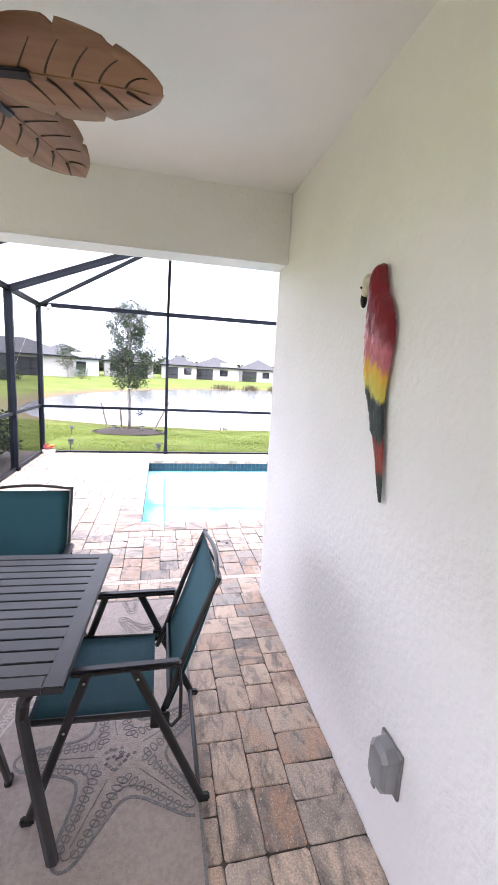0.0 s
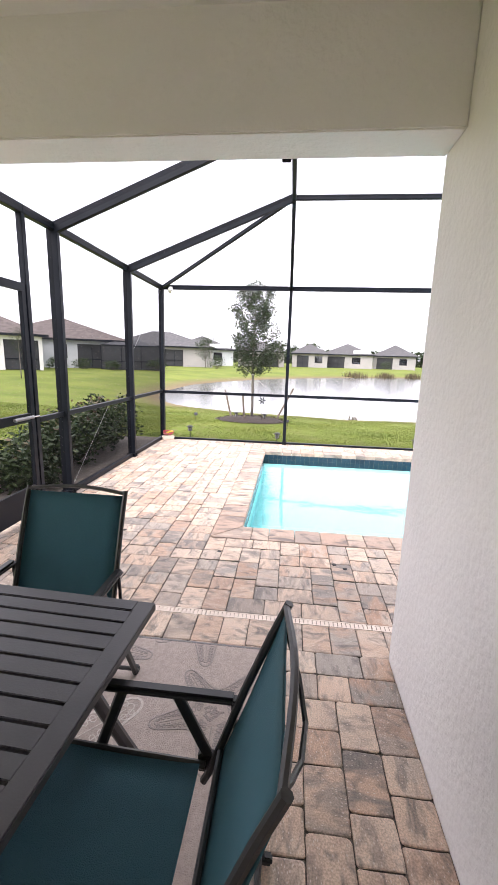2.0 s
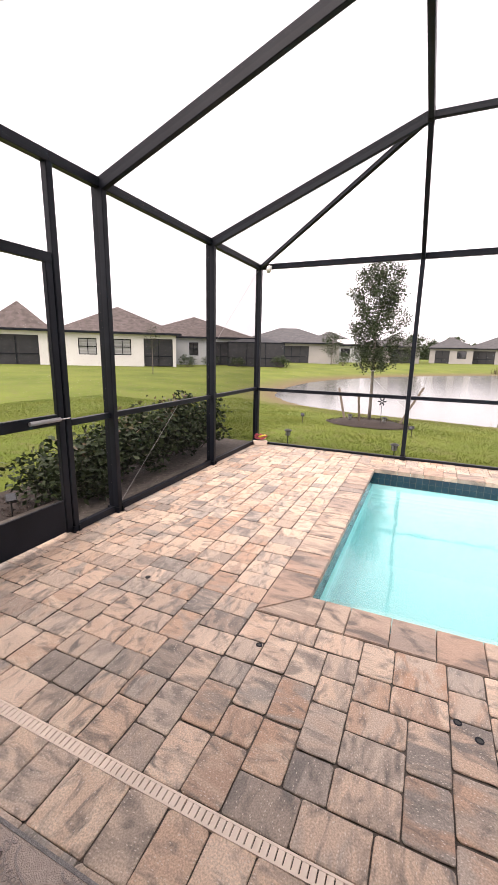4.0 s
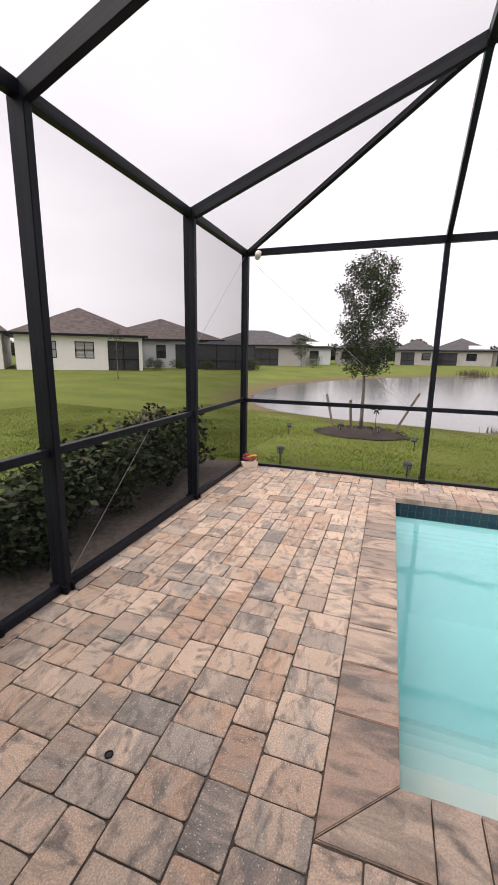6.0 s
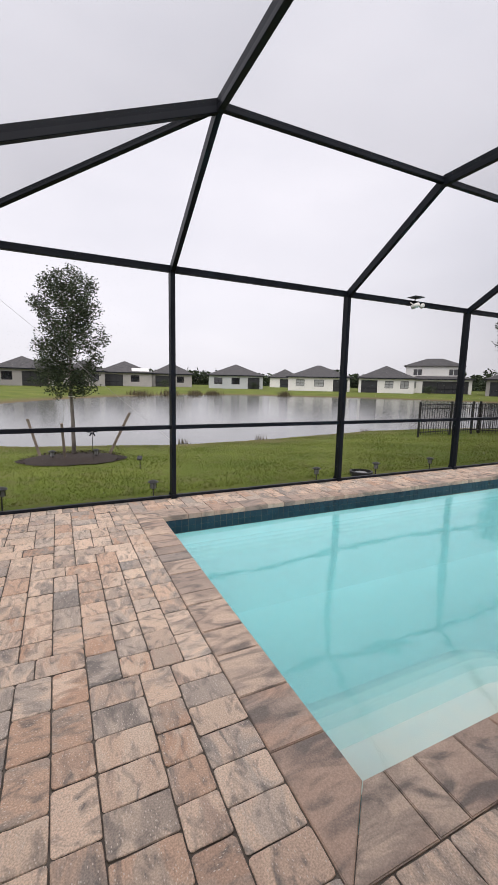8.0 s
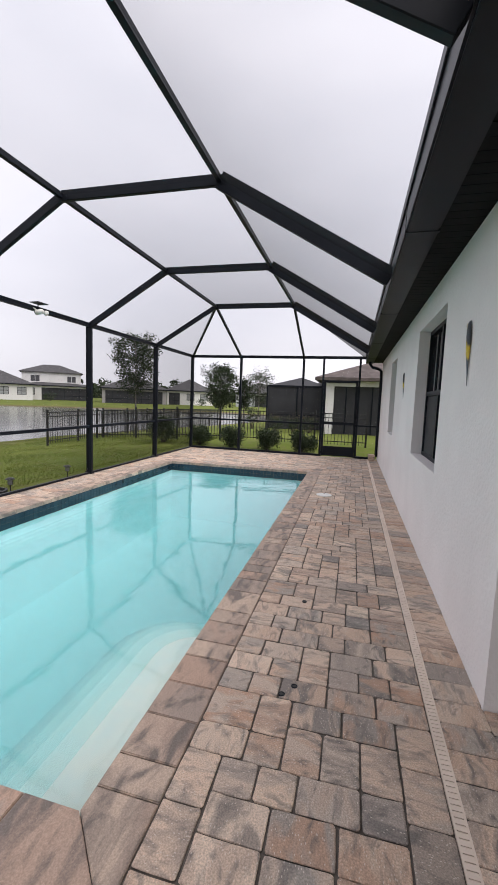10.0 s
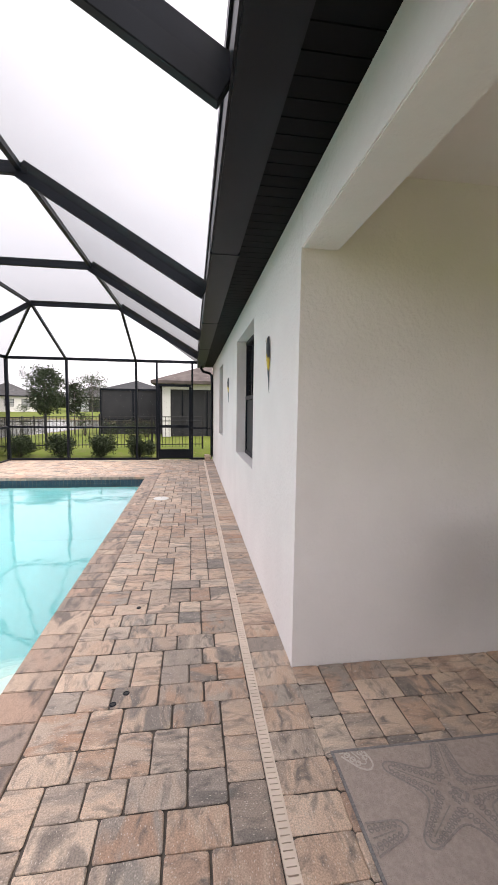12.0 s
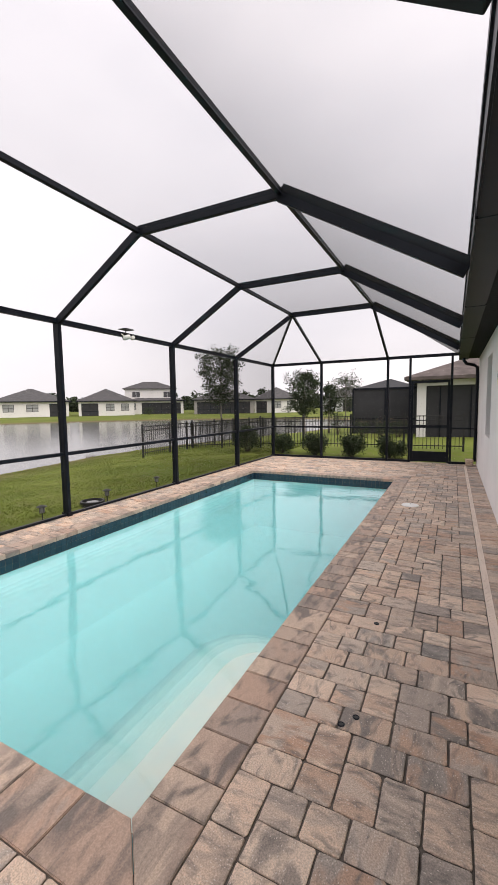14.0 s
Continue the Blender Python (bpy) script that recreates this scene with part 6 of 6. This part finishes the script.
def grass():
    """Short blades over the lawn next to the enclosure."""
    rs = np.random.RandomState(31)
    n = 330000
    zone = rs.random_sample(n)
    x = np.where(zone < 0.66, rs.uniform(-7, 16, n), rs.uniform(-10, -2.5, n))
    y = np.where(zone < 0.66, 8.57 + 9.0 * rs.random_sample(n) ** 1.35, rs.uniform(3.0, 13.0, n))
    d = lake_distance(x, y)
    ok = (d > 0.15) & (np.hypot(x + 0.95, (y - 12.58) * 1.08) > 1.0)
    ok &= ~((x > X_W - 0.08) & (x < X_E + 0.1) & (y < 8.57))
    ok &= ~((x > -3.85) & (x < -2.3) & (y > 4.4) & (y < 8.6))
    x, y = x[ok], y[ok]
    z = land(x, y)
    m = len(x)
    a = rs.uniform(0, 6.283, m)
    h = rs.uniform(0.012, 0.032, m) * (1 + 0.4 * np.sin(x * 2.1) * np.sin(y * 1.7))
    w = rs.uniform(0.004, 0.008, m)
    lx, ly = rs.normal(0, 0.018, m), rs.normal(0, 0.018, m)
    p = np.stack([np.stack([x - w * np.cos(a), y - w * np.sin(a), z - 0.004], 1), np.stack([x + w * np.cos(a), y + w * np.sin(a), z - 0.004], 1), np.stack([x + lx, y + ly, z + h], 1)], 1).reshape(-1, 3)
    me = bpy.data.meshes.new("grass")
    me.vertices.add(m * 3)
    me.vertices.foreach_set("co", p.ravel())
    me.loops.add(m * 3)
    me.loops.foreach_set("vertex_index", np.arange(m * 3, dtype=np.int32))
    me.polygons.add(m)
    me.polygons.foreach_set("loop_start", np.arange(0, m * 3, 3, dtype=np.int32))
    me.materials.append(GRASS)
    me.update()
    tagged(new("grass", me), "short mown grass blades of the lawn", "grass", kind="stuff")


grass()
# walk outside the side door
bm = bmesh.new()
for k in range(7):
    box(bm, -2.36 - 0.3 * (k + 1) + 0.005, -2.36 - 0.3 * k - 0.005, 3.3, 4.36, -0.1, -0.02, bevel=0.006)
solid("side_path", bm, CONCRETE, "short path of pale pavers outside the screen door", "path", kind="structure")


# ---- pavers, coping, tiles ----
U = 0.0785
deck = thing("floor", "tumbled concrete pavers in tan, pink and charcoal", "paved deck", kind="structure")
bm = bmesh.new()
for a in ((-3.0, PX0 - 0.12, -1.6, 8.56), (PX1 + 0.12, X_E + 0.14, Y_H, 8.56), (PX0 - 0.12, PX1 + 0.12, Y_H, PY0 - 0.12), (PX0 - 0.12, PX1 + 0.12, PY1 + 0.12, 8.56), (PX0 - 0.12, X_C, -1.6, Y_H)):
    box(bm, *a, -0.12, -0.010)
part("bedding", bm, JOINT, deck, "dark joint sand between the pavers")


def paver_mesh(w, d, rnd):
    """A tumbled paver with rounded corners, worn, uneven edges and a soft upper rim, its top at z = 0."""
    g = 0.0006
    a, b = w / 2 - g, d / 2 - g
    base = []
    for sx, sy, flip in ((1, 1, 0), (-1, 1, 1), (-1, -1, 0), (1, -1, 1)):
        c = rnd.uniform(0.005, 0.016)
        corner = [(sx * a, sy * (b - c)), (sx * (a - 0.3 * c), sy * (b - 0.3 * c)), (sx * (a - c), sy * b)]
        base += corner[::-1] if flip else corner
        ex, ey = {(1, 1): (0, b), (-1, 1): (-a, 0), (-1, -1): (0, -b), (1, -1): (a, 0)}[(sx, sy)]
        run = 1 if (sx, sy) in ((1, 1), (-1, 1)) else -1
        for f in (0.28, -0.28):
            q = f * run * rnd.uniform(0.6, 1.2)
            base.append((ex + q * w * 0.9 * (ex == 0), ey + q * d * 0.9 * (ey == 0)))
    base = [(x - math.copysign(rnd.uniform(0, 0.0019), x), y - math.copysign(rnd.uniform(0, 0.0019), y)) for x, y in base]
    n = len(base)
    worn = [rnd.uniform(0.5, 1.7) for _ in base]
    verts = []
    for inset, z in ((0.0, -0.03), (0.0004, -0.0050), (0.0016, -0.0016), (0.0062, 0.0)):
        for (x, y), k in zip(base, worn):
            verts.append((x - math.copysign(min(abs(x), inset * k), x), y - math.copysign(min(abs(y), inset * k), y), z * (k if z > -0.02 else 1)))
    faces = [tuple(3 * n + i for i in range(n))]
    for k in range(3):
        for i in range(n):
            j = (i + 1) % n
            faces.append((k * n + i, k * n + j, k * n + n + j, k * n + n + i))
    return verts, faces


shape_rnd = random.Random(77)
SIZES = ((2, 2), (2, 3), (3, 2), (2, 1), (1, 2), (1, 1), (3, 3), (1, 3), (3, 1))
SHAPES = {s: [paver_mesh(s[0] * U, s[1] * U, shape_rnd) for _ in range(6)] for s in SIZES}


def flanked(me, counts):
    """Gives the flanks of each paver the joint sand's colour."""
    me.materials.append(JOINT)
    me.polygons.foreach_set("material_index", counts)
    return me


def flanks(f):
    n = len(f[0])
    return [0] + [1] * n + [0] * (2 * n)


PAVER_MESH = {s: [flanked(raw("paver", v, f, PAVER), flanks(f)) for v, f in vs] for s, vs in SHAPES.items()}


def laid(x0, x1, y0, y1, seed):
    """Places of pavers in a random ashlar bond over a rectangle."""
    rnd = random.Random(seed)
    nx, ny = round((x1 - x0) / U), round((y1 - y0) / U)
    ux, uy = (x1 - x0) / nx, (y1 - y0) / ny
    used = np.zeros((nx + 4, ny + 4), bool)
    out = []
    for j in range(ny):
        for i in range(nx):
            if used[i, j]:
                continue
            run = 0
            while i + run < nx and not used[i + run, j]:
                run += 1
            rest = ny - j
            ws = [w for w in (2, 3) if run - w != 1 and w <= run] or [min(run, 3)]
            ds = [d for d in (2, 3) if rest - d != 1 and d <= rest] or [min(rest, 3)]
            pairs = [(w, d) for w in ws for d in ds if (w, d) != (3, 3)] or [(ws[-1], ds[-1])]
            w, d = rnd.choice(pairs)
            used[i:i + w, j:j + d] = True
            x, y = x0 + (i + w / 2) * ux, y0 + (j + d / 2) * uy
            out.append((w, d, x, y))
    return out


CW = 0.25
areas = [
    (X_W - 0.06, PX0 - CW, 3.234, 8.52),
    (PX0 - CW, PX1 + CW, 3.234, PY0 - CW),
    (PX0 - CW, PX1 + CW, Y_H, 3.182),
    (PX0 - CW, PX1 + CW, PY1 + CW, 8.52),
    (PX1 + CW, X_E + 0.1, 3.234, 8.52),
    (-3.0, X_C, -1.6, Y_H),
    (X_W - 0.06, PX0 - CW, Y_H, 3.182),
    (PX1 + CW, X_E + 0.1, Y_H, 3.182),
]
pavers = [p for k, a in enumerate(areas) for p in laid(*a, 11 + k)]
rnd = random.Random(5)
near = lambda p: math.hypot(p[2] + 0.6, p[3] - 4.0)
pavers.sort(key=near)
jv, jf, jm = [], [], []
for k, (w, d, x, y) in enumerate(pavers):
    z, ax, ay, turn = rnd.uniform(-0.0025, 0.002), rnd.gauss(0, 0.35), rnd.gauss(0, 0.35), rnd.gauss(0, 0.5)
    if d > w:
        w, d, turn = d, w, turn + 90
    m = pose(x, y, z, ax, ay, turn)
    if k < 300:
        ob = new("paver", PAVER_MESH[(w, d)][k % 6])
        ob.parent = deck
        ob.matrix_basis = m
    else:
        v, f = SHAPES[(w, d)][k % 6]
        n = len(jv)
        jv += [tuple(m @ Vector(p)) for p in v]
        jf += [tuple(n + i for i in q) for q in f]
        jm += flanks(f)
ob = new("far_pavers", flanked(raw("far_pavers", jv, jf, PAVER), jm))
ob.parent = deck
tagged(ob, "tumbled concrete pavers further off", kind="stuff")

# coping stones round the pool
rim = thing("pool_coping", "veined brown sandstone coping round the pool edge", "coping", kind="structure")


def coping_piece(outline):
    bm = bmesh.new()
    prism(bm, outline, -0.05, 0.002)
    es = [e for e in bm.edges if all(abs(v.co.z - 0.002) < 1e-6 for v in e.verts)]
    bmesh.ops.bevel(bm, geom=es, offset=0.004, segments=2, affect="EDGES")
    return bm


def coping_run(p, q, inward, seed):
    """Stones along one side from p to q; inward points towards the water."""
    rnd = random.Random(seed)
    p, q, s = Vector(p), Vector(q), Vector(inward)
    d = (q - p).normalized()
    length, g, a = (q - p).length, 0.0025, 0.0
    while a < length - 1e-3:
        b = a + (0.10 if a == 0 else rnd.choice((0.155, 0.23, 0.31, 0.23, 0.155)))
        if length - b < 0.16:
            b = length
        mit0, mit1 = (CW + 0.01 if a == 0 else 0), (CW + 0.01 if b == length else 0)
        c = p + d * ((a + b) / 2)
        pts = [p + d * (a + g), p + d * (b - g), p + d * (b - g + mit1) - s * (CW + 0.01), p + d * (a + g - mit0) - s * (CW + 0.01)]
        ob = part("coping_stone", coping_piece([tuple(x - c) for x in pts]), COPING, rim)
        ob.location = (c.x, c.y, rnd.uniform(-0.001, 0.001))
        a = b


o = 0.012
A, B, C, D = (PX0 + o, PY0 + o), (PX1 - o, PY0 + o), (PX1 - o, PY1 - o), (PX0 + o, PY1 - o)
coping_run(A, B, (0, 1), 1)
coping_run(B, C, (-1, 0), 2)
coping_run(C, D, (0, -1), 3)
coping_run(D, A, (1, 0), 4)

# waterline tiles
band = thing("tile_band", "dark blue glazed waterline tiles inside the pool", "tile", kind="structure")
tv, tf = [], []


def tile_row(p, q, s):
    p, q, s = Vector((*p, 0)), Vector((*q, 0)), Vector((*s, 0))
    d = (q - p).normalized()
    n = round((q - p).length / 0.0765)
    step = (q - p).length / n
    for r in range(2):
        for i in range(n):
            a, b = p + d * (i * step + 0.002), p + d * ((i + 1) * step - 0.002)
            z0, z1 = -0.055 - 0.0765 * (r + 1) + 0.0025, -0.055 - 0.0765 * r
            k = len(tv)
            for base in (Vector((0, 0, 0)), s * 0.006):
                for c in (a + base, b + base):
                    tv.extend([(c.x, c.y, z0), (c.x, c.y, z1)])
            tf.extend([(k + 4, k + 6, k + 7, k + 5), (k, k + 4, k + 5, k + 1), (k + 2, k + 3, k + 7, k + 6), (k + 1, k + 5, k + 7, k + 3), (k, k + 2, k + 6, k + 4)])


tile_row((PX0, PY1), (PX1, PY1), (0, -1))
tile_row((PX1, PY0), (PX1, PY1), (-1, 0))
tile_row((PX0, PY0), (PX1, PY0), (0, 1))
tile_row((PX0, PY0), (PX0, PY1), (1, 0))
ob = new("tiles", raw("tiles", tv, tf, TILE))
ob.parent = band
tagged(ob, kind="stuff")
bm = bmesh.new()
for a in ((PX0, PX1, PY1 - 0.003, PY1), (PX0, PX1, PY0, PY0 + 0.003), (PX0, PX0 + 0.003, PY0, PY1), (PX1 - 0.003, PX1, PY0, PY1)):
    box(bm, *a, -0.212, -0.05)
part("grout", bm, JOINT, band)
